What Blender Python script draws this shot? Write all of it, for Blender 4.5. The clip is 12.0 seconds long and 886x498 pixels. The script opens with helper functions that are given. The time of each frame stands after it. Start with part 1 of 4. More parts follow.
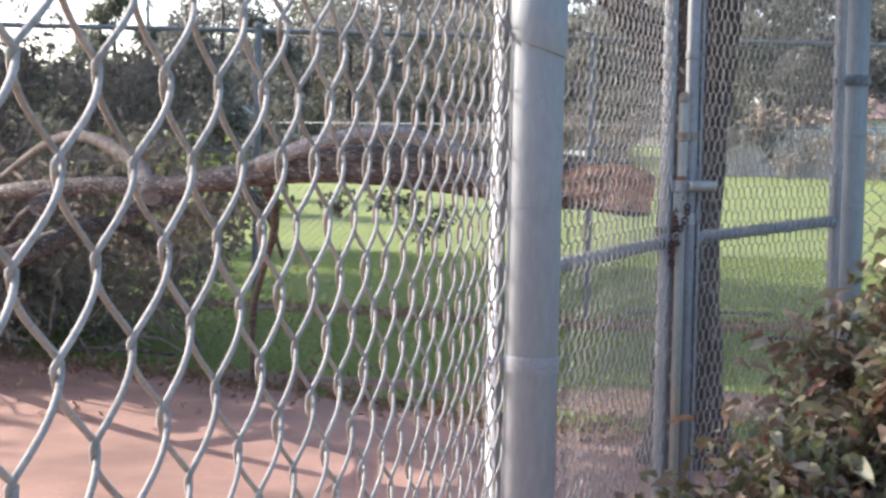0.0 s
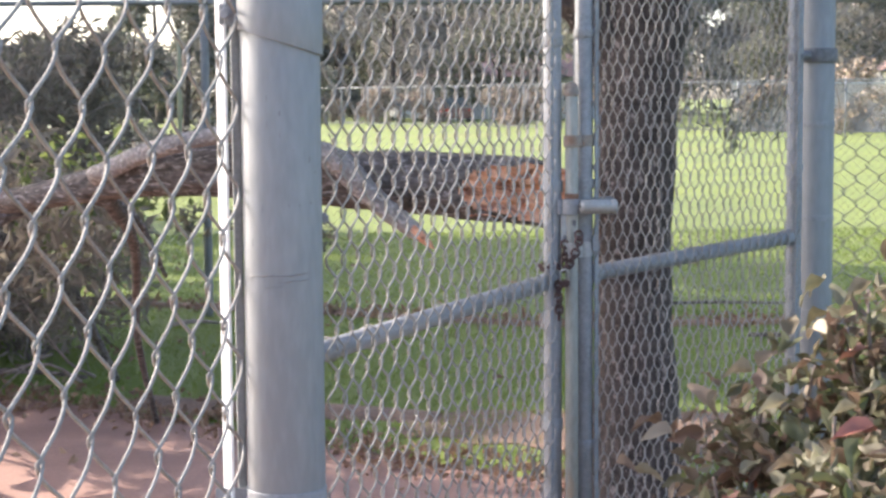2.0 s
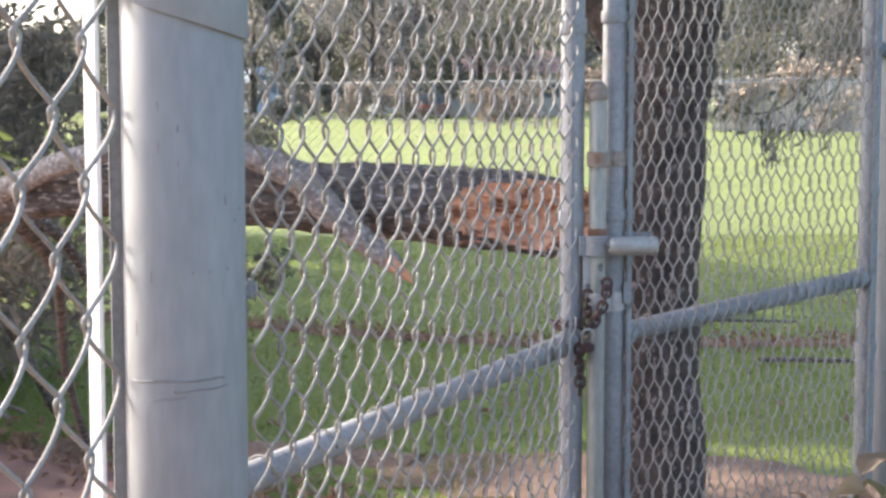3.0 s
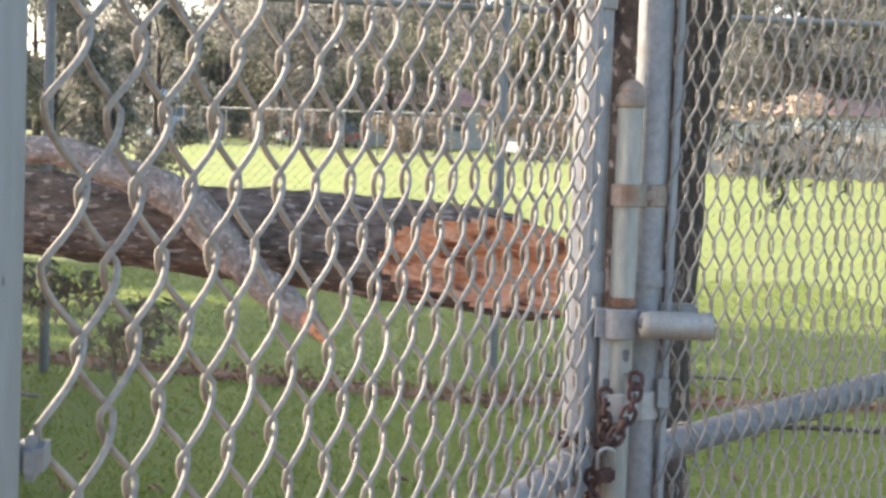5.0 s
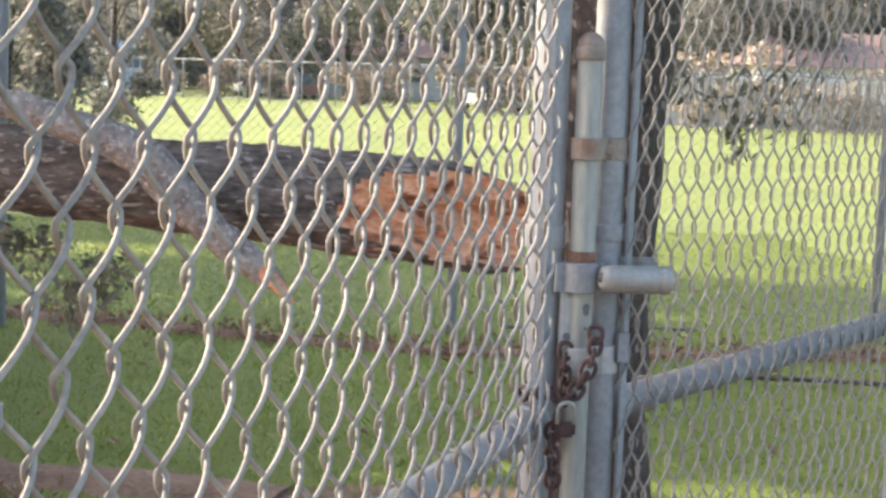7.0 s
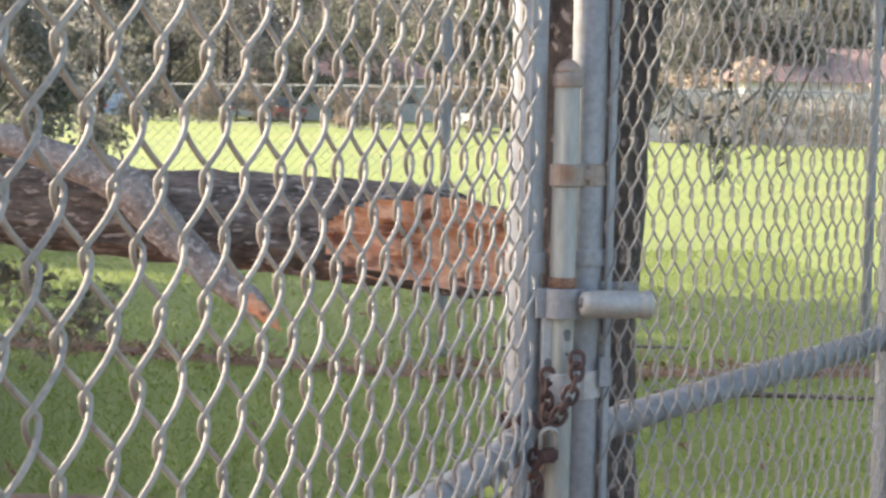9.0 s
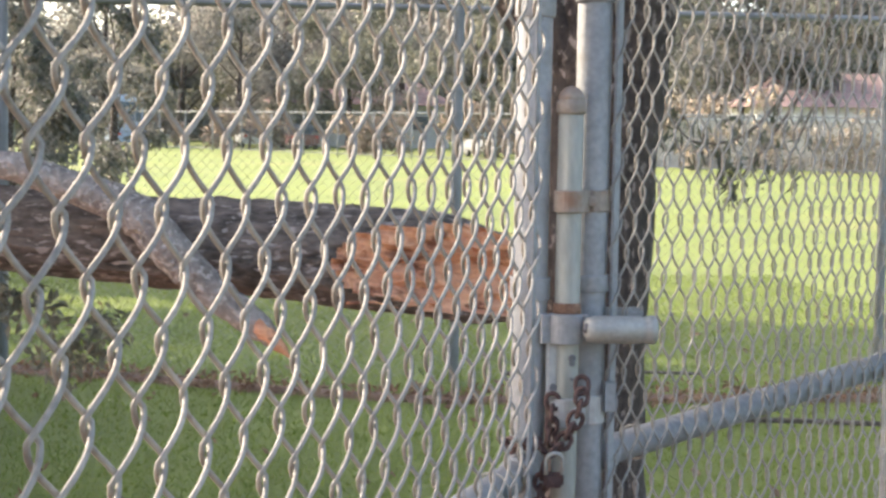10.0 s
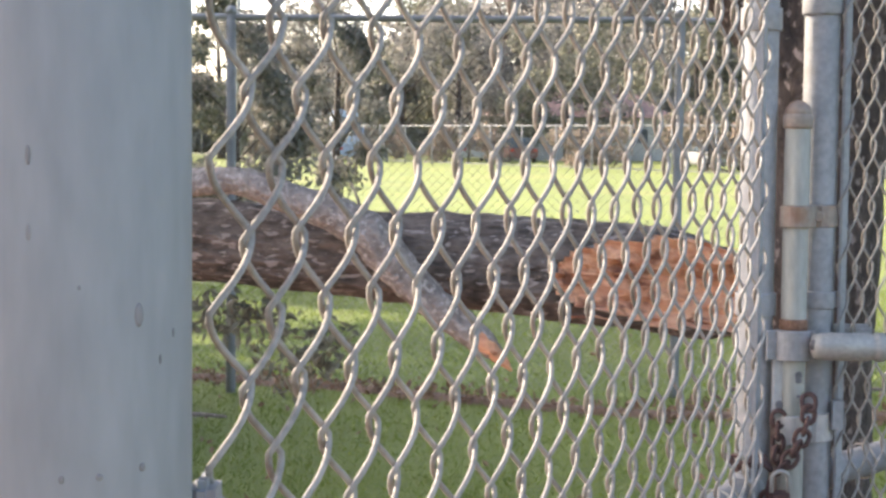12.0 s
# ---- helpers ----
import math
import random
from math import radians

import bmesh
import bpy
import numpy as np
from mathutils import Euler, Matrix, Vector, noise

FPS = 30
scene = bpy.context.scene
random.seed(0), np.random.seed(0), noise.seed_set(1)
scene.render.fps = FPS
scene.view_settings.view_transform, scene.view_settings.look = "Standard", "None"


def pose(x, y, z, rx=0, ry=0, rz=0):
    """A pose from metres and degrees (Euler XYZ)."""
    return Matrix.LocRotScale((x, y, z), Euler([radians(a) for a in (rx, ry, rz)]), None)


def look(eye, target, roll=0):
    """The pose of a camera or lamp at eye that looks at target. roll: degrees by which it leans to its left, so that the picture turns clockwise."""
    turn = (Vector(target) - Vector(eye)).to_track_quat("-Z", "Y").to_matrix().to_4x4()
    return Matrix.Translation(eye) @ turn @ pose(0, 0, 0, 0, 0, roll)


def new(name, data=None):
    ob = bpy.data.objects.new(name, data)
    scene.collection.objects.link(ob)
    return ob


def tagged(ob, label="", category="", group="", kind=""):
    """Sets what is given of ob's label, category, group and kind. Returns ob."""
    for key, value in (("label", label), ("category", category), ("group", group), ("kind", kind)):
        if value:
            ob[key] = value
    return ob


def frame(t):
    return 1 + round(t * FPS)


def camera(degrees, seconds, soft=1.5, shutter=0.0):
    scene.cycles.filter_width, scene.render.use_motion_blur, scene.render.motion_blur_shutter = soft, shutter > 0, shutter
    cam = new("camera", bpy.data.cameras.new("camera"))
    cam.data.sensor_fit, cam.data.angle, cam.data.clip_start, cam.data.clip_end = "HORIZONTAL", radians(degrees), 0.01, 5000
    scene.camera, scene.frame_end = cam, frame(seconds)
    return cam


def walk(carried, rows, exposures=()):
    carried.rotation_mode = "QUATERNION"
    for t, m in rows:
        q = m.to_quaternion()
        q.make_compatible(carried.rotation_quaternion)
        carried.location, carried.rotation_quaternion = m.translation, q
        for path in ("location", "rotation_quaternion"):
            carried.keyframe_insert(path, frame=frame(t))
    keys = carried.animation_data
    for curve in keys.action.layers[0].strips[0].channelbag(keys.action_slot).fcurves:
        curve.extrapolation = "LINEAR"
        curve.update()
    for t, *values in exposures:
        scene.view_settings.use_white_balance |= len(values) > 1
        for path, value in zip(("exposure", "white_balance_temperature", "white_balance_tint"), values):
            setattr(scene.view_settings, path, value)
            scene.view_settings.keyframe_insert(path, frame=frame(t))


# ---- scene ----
cam = camera(29.3, 12.0, 2.8)
PATH = [
    (0, (-0.442, -3.487, 1.467), (-0.3002, -1.4964, 1.3350), 1.12),
    (0.5, (-0.135, -3.114, 1.505), (-0.0709, -1.1198, 1.3669), 1.91),
    (1, (0.282, -2.793, 1.555), (0.2502, -0.7998, 1.3939), 0.81),
    (1.5, (0.231, -2.604, 1.568), (0.2154, -0.6109, 1.3976), -1.62),
    (2, (0.134, -2.404, 1.573), (0.2071, -0.4132, 1.3938), -0.41),
    (2.5, (0.151, -2.018, 1.589), (0.2094, -0.0282, 1.3962), -0.15),
    (3, (0.155, -1.562, 1.584), (0.2541, 0.4266, 1.3998), 0.01),
    (3.2, (0.153, -1.408, 1.580), (0.2739, 0.5800, 1.3977), 0.48),
    (4.8, (0.145, -0.692, 1.553), (0.3386, 1.2915, 1.3899), 1.81),
    (5, (0.147, -0.695, 1.546), (0.3596, 1.2888, 1.4011), 2.14),
    (5.2, (0.143, -0.700, 1.554), (0.3839, 1.2792, 1.3982), 2.18),
    (5.5, (0.146, -0.691, 1.551), (0.4085, 1.2830, 1.3691), 2.12),
    (6, (0.148, -0.689, 1.548), (0.4155, 1.2843, 1.3640), 1.80),
    (6.5, (0.149, -0.687, 1.549), (0.4184, 1.2856, 1.3562), 1.82),
    (7, (0.148, -0.683, 1.548), (0.4100, 1.2896, 1.3480), 2.09),
    (8.8, (0.123, -0.615, 1.561), (0.4121, 1.3560, 1.3811), 1.23),
    (9, (0.158, -0.691, 1.557), (0.4299, 1.2825, 1.3812), 1.20),
    (9.5, (0.162, -0.692, 1.560), (0.4151, 1.2865, 1.4175), 1.38),
    (10, (0.165, -0.704, 1.558), (0.4209, 1.2747, 1.4128), 0.96),
    (10.5, (0.166, -0.704, 1.556), (0.4111, 1.2758, 1.4080), 0.63),
    (11, (0.167, -0.709, 1.559), (0.3837, 1.2752, 1.4303), 0.67),
    (11.5, (0.169, -0.703, 1.560), (0.3775, 1.2821, 1.4314), 0.98),
    (12, (0.158, -0.716, 1.561), (0.1576, 1.2794, 1.4278), 0.55),
]
walk(cam, [(t, look(eye, target, roll)) for t, eye, target, roll in PATH],
     exposures=[(0.0, 1.88, 6250, 12), (1.5, 2.16, 6500, 12.5), (3.2, 2.21, 6650, 12), (5.0, 2.31, 7200, 10), (11.5, 2.31, 7200, 10.5), (12.0, 2.34, 7200, 13)])
# world, sun and exposure
world = bpy.data.worlds.new("sky_world")
world.use_nodes = True
scene.world = world
wn = world.node_tree
sky = wn.nodes.new("ShaderNodeTexSky")
sky.sky_type, sky.sun_disc = "NISHITA", False
SUN_EL, SUN_AZ = radians(34), radians(-56)
sky.sun_elevation, sky.sun_rotation = SUN_EL, SUN_AZ
sky.air_density, sky.dust_density, sky.ozone_density = 0.75, 2.6, 0.7
wn.links.new(sky.outputs[0], wn.nodes["Background"].inputs[0])
wn.nodes["Background"].inputs[1].default_value = 0.15
SUN_DIR = Vector((math.sin(SUN_AZ) * math.cos(SUN_EL), math.cos(SUN_AZ) * math.cos(SUN_EL), math.sin(SUN_EL)))
sun = new("sun", bpy.data.lights.new("sun", "SUN"))
sun.data.energy, sun.data.angle, sun.data.color = 2.6, radians(0.53), (1.0, 0.92, 0.80)
sun.matrix_world = look(SUN_DIR * 40, (0, 0, 0))

# ---- materials ----
def mat(name, dark, light, scale=8.0, rough=0.6, metal=0.0, bump=0.0, fine=60.0, stain=None, stain_at=(0.62, 0.72), stain_scale=3.0, stretch=(1, 1, 1), island=0.0, obrand=0.0):
    """Two-scale mottled surface; stain adds patches of a second colour."""
    m = bpy.data.materials.new(name)
    m.use_nodes = True
    nt = m.node_tree
    N, L = nt.nodes, nt.links
    b = N["Principled BSDF"]
    tc = N.new("ShaderNodeTexCoord")
    mp = N.new("ShaderNodeMapping")
    mp.inputs["Scale"].default_value = stretch
    L.new(tc.outputs["Object"], mp.inputs[0])
    n1, n2 = N.new("ShaderNodeTexNoise"), N.new("ShaderNodeTexNoise")
    n1.inputs["Scale"].default_value, n1.inputs["Detail"].default_value = scale, 5
    n2.inputs["Scale"].default_value, n2.inputs["Detail"].default_value = fine, 4
    for n in (n1, n2):
        L.new(mp.outputs[0], n.inputs["Vector"])
    add = N.new("ShaderNodeMath"); add.operation = "ADD"
    L.new(n1.outputs[0], add.inputs[0]); L.new(n2.outputs[0], add.inputs[1])
    ramp = N.new("ShaderNodeMapRange")
    ramp.inputs[1].default_value, ramp.inputs[2].default_value = 0.75, 1.25
    L.new(add.outputs[0], ramp.inputs[0])
    mix = N.new("ShaderNodeMix"); mix.data_type = "RGBA"
    mix.inputs[6].default_value, mix.inputs[7].default_value = (*dark, 1), (*light, 1)
    L.new(ramp.outputs[0], mix.inputs[0])
    out = mix.outputs[2]
    if stain:
        n3 = N.new("ShaderNodeTexNoise")
        n3.inputs["Scale"].default_value, n3.inputs["Detail"].default_value = stain_scale, 6
        L.new(mp.outputs[0], n3.inputs["Vector"])
        r3 = N.new("ShaderNodeMapRange")
        r3.inputs[1].default_value, r3.inputs[2].default_value = stain_at
        L.new(n3.outputs[0], r3.inputs[0])
        mx = N.new("ShaderNodeMix"); mx.data_type = "RGBA"
        mx.inputs[7].default_value = (*stain, 1)
        L.new(r3.outputs[0], mx.inputs[0]); L.new(out, mx.inputs[6])
        out = mx.outputs[2]
    if obrand:
        oi = N.new("ShaderNodeObjectInfo")
        hv = N.new("ShaderNodeHueSaturation")
        rr = N.new("ShaderNodeMapRange")
        rr.inputs[3].default_value, rr.inputs[4].default_value = 1 - obrand, 1 + obrand
        L.new(oi.outputs["Random"], rr.inputs[0]); L.new(rr.outputs[0], hv.inputs["Value"]); L.new(out, hv.inputs["Color"])
        out = hv.outputs[0]
    L.new(out, b.inputs["Base Color"])
    rg = N.new("ShaderNodeMapRange")
    rg.inputs[3].default_value, rg.inputs[4].default_value = max(rough - 0.1, 0.05), min(rough + 0.12, 1)
    L.new(n2.outputs[0], rg.inputs[0]); L.new(rg.outputs[0], b.inputs["Roughness"])
    b.inputs["Metallic"].default_value = metal
    if bump:
        bp = N.new("ShaderNodeBump")
        bp.inputs["Strength"].default_value, bp.inputs["Distance"].default_value = min(bump, 1.0), 0.01 * bump
        L.new(add.outputs[0], bp.inputs["Height"]); L.new(bp.outputs[0], b.inputs["Normal"])
    return m


def leafy(name, colours, through_light=0.35, rough=0.55, by_object=False):
    """Leaf surface: each leaf takes its own colour from the list, and lets some light through."""
    m = bpy.data.materials.new(name)
    m.use_nodes = True
    nt = m.node_tree
    N, L = nt.nodes, nt.links
    b = N["Principled BSDF"]
    src = N.new("ShaderNodeObjectInfo").outputs["Random"] if by_object else N.new("ShaderNodeNewGeometry").outputs["Random Per Island"]
    ramp = N.new("ShaderNodeValToRGB")
    ramp.color_ramp.interpolation = "LINEAR"
    el = ramp.color_ramp.elements
    el[0].color, el[1].color = (*colours[0], 1), (*colours[-1], 1)
    for i, c in enumerate(colours[1:-1], 1):
        el.new(i / (len(colours) - 1)).color = (*c, 1)
    L.new(src, ramp.inputs[0])
    n = N.new("ShaderNodeTexNoise"); n.inputs["Scale"].default_value = 25
    tc = N.new("ShaderNodeTexCoord"); L.new(tc.outputs["Object"], n.inputs["Vector"])
    mr = N.new("ShaderNodeMapRange"); mr.inputs[3].default_value, mr.inputs[4].default_value = 0.75, 1.2
    L.new(n.outputs[0], mr.inputs[0])
    hv = N.new("ShaderNodeHueSaturation"); L.new(ramp.outputs[0], hv.inputs["Color"]); L.new(mr.outputs[0], hv.inputs["Value"])
    L.new(hv.outputs[0], b.inputs["Base Color"])
    b.inputs["Roughness"].default_value = rough
    tr = N.new("ShaderNodeBsdfTranslucent"); L.new(hv.outputs[0], tr.inputs[0])
    mx = N.new("ShaderNodeMixShader"); mx.inputs[0].default_value = through_light
    L.new(b.outputs[0], mx.inputs[1]); L.new(tr.outputs[0], mx.inputs[2])
    L.new(mx.outputs[0], N["Material Output"].inputs[0])
    return m


GALV = mat("weathered_galvanised_steel", (0.185, 0.19, 0.20), (0.275, 0.28, 0.29), 9, 0.66, 0.15, 0.15, 140, (0.17, 0.16, 0.155), (0.66, 0.8), 14)
POST = mat("galvanised_post", (0.195, 0.20, 0.205), (0.25, 0.256, 0.26), 5, 0.65, 0.15, 0.1, 90, (0.15, 0.145, 0.145), (0.72, 0.85), 22, (1, 1, 0.25))
WIRE = mat("galvanised_wire", (0.185, 0.172, 0.157), (0.305, 0.285, 0.261), 30, 0.85, 0.0, 0.0, 200, (0.29, 0.215, 0.17), (0.58, 0.8), 14, obrand=0.12)
TUBE = mat("pale_drop_rod_tube", (0.215, 0.212, 0.185), (0.315, 0.308, 0.268), 12, 0.62, 0.1, 0.1, 150, (0.40, 0.27, 0.17), (0.66, 0.8), 16, (1, 1, 0.3))
RUSTY = mat("rust_stained_steel", (0.20, 0.165, 0.14), (0.29, 0.245, 0.21), 30, 0.65, 0.2, 0.2, 160, (0.20, 0.11, 0.07), (0.5, 0.68), 30)
RUST = mat("rusted_chain_steel", (0.045, 0.026, 0.026), (0.115, 0.064, 0.056), 60, 0.75, 0.3, 0.5, 300)
ORANGERUST = mat("flaky_orange_rust", (0.13, 0.065, 0.04), (0.27, 0.15, 0.10), 70, 0.85, 0.05, 0.6, 300)
DULL = mat("dull_zinc_strap", (0.30, 0.295, 0.285), (0.40, 0.395, 0.38), 20, 0.7, 0.1, 0.1, 150)
BRIGHT = mat("bright_zinc", (0.25, 0.25, 0.24), (0.35, 0.35, 0.33), 30, 0.55, 0.3, 0.05, 200)
DARKSTEEL = mat("dark_weathered_steel", (0.09, 0.09, 0.10), (0.18, 0.18, 0.19), 20, 0.6, 0.3, 0.2, 100)
SCUFF = mat("dark_scuff", (0.13, 0.13, 0.133), (0.22, 0.215, 0.218), 40, 0.7)
BARK = mat("dark_bark", (0.025, 0.018, 0.015), (0.085, 0.062, 0.052), 14, 0.95, 0, 1.0, 46, (0.23, 0.185, 0.165), (0.585, 0.66), 34, (1, 1, 0.7))
LOGBARK = mat("fallen_trunk_bark", (0.045, 0.036, 0.030), (0.185, 0.147, 0.127), 26, 1.0, 0, 1.0, 80, (0.30, 0.255, 0.235), (0.57, 0.63), 75, (0.5, 1, 1.3))
LIMB = mat("pale_limb_bark", (0.16, 0.135, 0.122), (0.33, 0.285, 0.26), 26, 0.95, 0, 1.0, 90, (0.42, 0.37, 0.34), (0.54, 0.63), 95)
TORN = mat("torn_orange_wood", (0.50, 0.205, 0.115), (0.82, 0.43, 0.255), 26, 0.85, 0, 1.0, 80, (0.22, 0.08, 0.045), (0.53, 0.63), 24, (0.65, 1, 1.2))
TWIG = mat("grey_brown_twig", (0.12, 0.095, 0.08), (0.27, 0.22, 0.185), 20, 0.9, 0, 0.3)
LAWN = mat("mown_lawn", (0.08, 0.11, 0.011), (0.138, 0.172, 0.018), 0.35, 0.95, 0, 0.6, 22, (0.17, 0.165, 0.04), (0.55, 0.75), 0.12)
DIRT = mat("leaf_littered_soil", (0.095, 0.055, 0.034), (0.215, 0.128, 0.082), 5, 0.95, 0, 1.0, 40)
PAVE = mat("pinkish_concrete", (0.225, 0.12, 0.088), (0.32, 0.182, 0.14), 1.6, 0.85, 0, 0.25, 60, (0.165, 0.088, 0.066), (0.46, 0.64), 1.1)
WALLC = mat("pale_block_wall", (0.46, 0.37, 0.30), (0.68, 0.59, 0.50), 1.2, 0.9, 0, 0.6, 5, (0.22, 0.17, 0.13), (0.5, 0.62), 0.5)
ROOFC = mat("brown_roof", (0.19, 0.12, 0.11), (0.29, 0.19, 0.17), 2, 0.85, 0, 0.3, 14)
SHEDC = mat("pale_stucco", (0.50, 0.48, 0.45), (0.62, 0.60, 0.57), 2, 0.8)
GLASSD = mat("dark_window_glass", (0.05, 0.07, 0.09), (0.09, 0.12, 0.15), 3, 0.12)
SILVERCAR = mat("silver_car_paint", (0.42, 0.43, 0.44), (0.50, 0.50, 0.51), 3, 0.3, 0.4)
REDCAR = mat("red_car_paint", (0.15, 0.06, 0.055), (0.19, 0.075, 0.065), 3, 0.25)
BLUECAR = mat("blue_grey_van_paint", (0.28, 0.36, 0.48), (0.36, 0.44, 0.56), 3, 0.25)
# white base stands in for the sun's glint on steel
GLINTWHITE = mat("glint_white_steel", (0.68, 0.68, 0.67), (0.80, 0.80, 0.78), 10, 0.45, 0, 0.05, 80, (0.5, 0.48, 0.45), (0.7, 0.8), 20)
RUBBER = mat("black_rubber", (0.02, 0.02, 0.02), (0.04, 0.04, 0.04), 10, 0.8)
LAMPRED = mat("tail_lamp_red", (0.45, 0.03, 0.02), (0.5, 0.05, 0.03), 10, 0.2)
BLADE = leafy("grass_blades", [(0.095, 0.145, 0.011), (0.118, 0.175, 0.014), (0.142, 0.20, 0.018), (0.175, 0.185, 0.032)], 0.5)
GUM = leafy("grey_green_leaves", [(0.085, 0.087, 0.078), (0.125, 0.128, 0.113), (0.18, 0.176, 0.153), (0.215, 0.193, 0.172)], 0.45)
STRAW = leafy("dry_hedge_leaves", [(0.20, 0.155, 0.12), (0.34, 0.26, 0.19), (0.43, 0.36, 0.30), (0.20, 0.18, 0.12), (0.52, 0.46, 0.40)], 0.75, 0.8)
TANBRUSH = leafy("brown_brush_leaves", [(0.14, 0.11, 0.09), (0.24, 0.185, 0.155), (0.33, 0.26, 0.21), (0.18, 0.165, 0.12)], 0.55, 0.8)
DARKLEAF = leafy("dark_green_leaves", [(0.090, 0.096, 0.074), (0.138, 0.144, 0.110), (0.192, 0.194, 0.144), (0.252, 0.234, 0.174)], 0.5)
BRUSH = leafy("dead_brush_leaves", [(0.14, 0.112, 0.095), (0.22, 0.175, 0.145), (0.31, 0.25, 0.205), (0.19, 0.175, 0.125)], 0.5, 0.8)
# leaf tones paled and greyed, so distance haze is in the colour
FARLEAF = leafy("haze_greyed_leaves", [(0.14, 0.14, 0.128), (0.20, 0.195, 0.175), (0.26, 0.248, 0.222), (0.30, 0.272, 0.25)], 0.5)
# wilting browns, lifted in tone to brighten a crown lying in shade
WILT = leafy("wilted_lightened_leaves", [(0.135, 0.118, 0.098), (0.19, 0.168, 0.138), (0.25, 0.215, 0.178), (0.175, 0.165, 0.115)], 0.5, 0.8)
IVY = leafy("fresh_green_leaves", [(0.075, 0.10, 0.04), (0.13, 0.16, 0.055), (0.20, 0.235, 0.075)], 0.5)
LITTER = leafy("dry_fallen_leaves", [(0.17, 0.11, 0.075), (0.22, 0.115, 0.07), (0.30, 0.19, 0.12), (0.24, 0.17, 0.11)], 0.2, 0.8)
BUSHLEAF = leafy("mixed_bush_leaves", [(0.203, 0.216, 0.107), (0.377, 0.350, 0.243), (0.189, 0.216, 0.081), (0.418, 0.365, 0.270), (0.296, 0.203, 0.135), (0.405, 0.377, 0.257), (0.231, 0.135, 0.101), (0.459, 0.135, 0.095)], 0.25, 0.6, True)
# darker copy of the bush's leaf tones, for leaves among the stems
BUSHFILL = leafy("darker_inner_bush_leaves", [(0.097, 0.097, 0.049), (0.155, 0.136, 0.078), (0.176, 0.103, 0.073), (0.234, 0.213, 0.146), (0.107, 0.127, 0.043)], 0.35, 0.6)


# ---- shape helpers ----
def part(name, data, material, parent=None, label=""):
    """Links a bmesh or mesh as one mesh object under a thing."""
    if isinstance(data, bmesh.types.BMesh):
        me = bpy.data.meshes.new(name)
        data.to_mesh(me)
        data.free()
    else:
        me = data
    if not me.materials:
        me.materials.append(material)
    ob = new(name, me)
    if parent:
        ob.parent = parent
        ob.matrix_parent_inverse = parent.matrix_world.inverted()
    if label:
        ob["label"] = label
    return ob


def thing(name, at, label, category, group="", kind=""):
    ob = new(name)
    ob.empty_display_size = 0.1
    ob.matrix_world = at if isinstance(at, Matrix) else Matrix.Translation(at)
    return tagged(ob, label, category, group, kind)


def smooth(me_or_bm):
    for f in me_or_bm.faces:
        f.smooth = True
    return me_or_bm


def sweep(path, radii, sides=12, wob=0.0, flat=1.0, seed=0.0, close=True, bm=None):
    """A tube along a path with a radius at each point; wob roughens it."""
    bm = bm or bmesh.new()
    P = [Vector(p) for p in path]
    if not hasattr(radii, "__len__"):
        radii = [radii] * len(P)
    up = Vector((0, 0, 1))
    rings, last = [], None
    for i, p in enumerate(P):
        d = (P[min(i + 1, len(P) - 1)] - P[max(i - 1, 0)]).normalized()
        if last is None:
            a = d.orthogonal() if abs(d.dot(up)) > 0.95 else d.cross(up)
        else:
            a = last - d * last.dot(d)
        a.normalize()
        last = a
        b = d.cross(a)
        ring = []
        for k in range(sides):
            t = 2 * math.pi * k / sides
            v = a * math.cos(t) + b * math.sin(t) * flat
            r = radii[i]
            if wob:
                r *= 1 + wob * (noise.noise((p + v * radii[i]) * (0.55 / max(radii[i], 0.01)) + Vector((seed, 0, 0))) + 0.5 * noise.noise((p + v * radii[i]) * (2.1 / max(radii[i], 0.01))))
            ring.append(bm.verts.new(p + v * r))
        rings.append(ring)
    for r0, r1 in zip(rings, rings[1:]):
        for k in range(sides):
            f = bm.faces.new((r0[k], r0[(k + 1) % sides], r1[(k + 1) % sides], r1[k]))
            f.smooth = True
    if close:
        bm.faces.new(rings[0][::-1])
        bm.faces.new(rings[-1])
    return bm


def curve_pts(pts, n):
    """A smooth run of n points through the given ones, which may carry a radius last."""
    P = [np.array(p, float) for p in pts]
    P = [2 * P[0] - P[1]] + P + [2 * P[-1] - P[-2]]
    out = []
    m = len(P) - 3
    for i in range(n):
        s = i / (n - 1) * m
        k = min(int(s), m - 1)
        u = s - k
        a, b, c, d = P[k:k + 4]
        out.append(0.5 * (2 * b + (c - a) * u + (2 * a - 5 * b + 4 * c - d) * u * u + (3 * b - a - 3 * c + d) * u ** 3))
    return out


def limb(pts, n=14, sides=10, wob=0.12, seed=0.0, bm=None):
    q = curve_pts(pts, n)
    return sweep([p[:3] for p in q], [max(p[3], 0.002) for p in q], sides, wob, seed=seed, bm=bm)


def lathe(profile, sides=24, m=None, bm=None):
    """A turned body from (radius, height) pairs about z."""
    bm = bm or bmesh.new()
    m = m or Matrix()
    rings = []
    for r, z in profile:
        rings.append([bm.verts.new(m @ Vector((r * math.cos(2 * math.pi * k / sides), r * math.sin(2 * math.pi * k / sides), z))) for k in range(sides)])
    for a, b in zip(rings, rings[1:]):
        for k in range(sides):
            bm.faces.new((a[k], a[(k + 1) % sides], b[(k + 1) % sides], b[k])).smooth = True
    bm.faces.new(rings[0][::-1])
    bm.faces.new(rings[-1])
    return bm


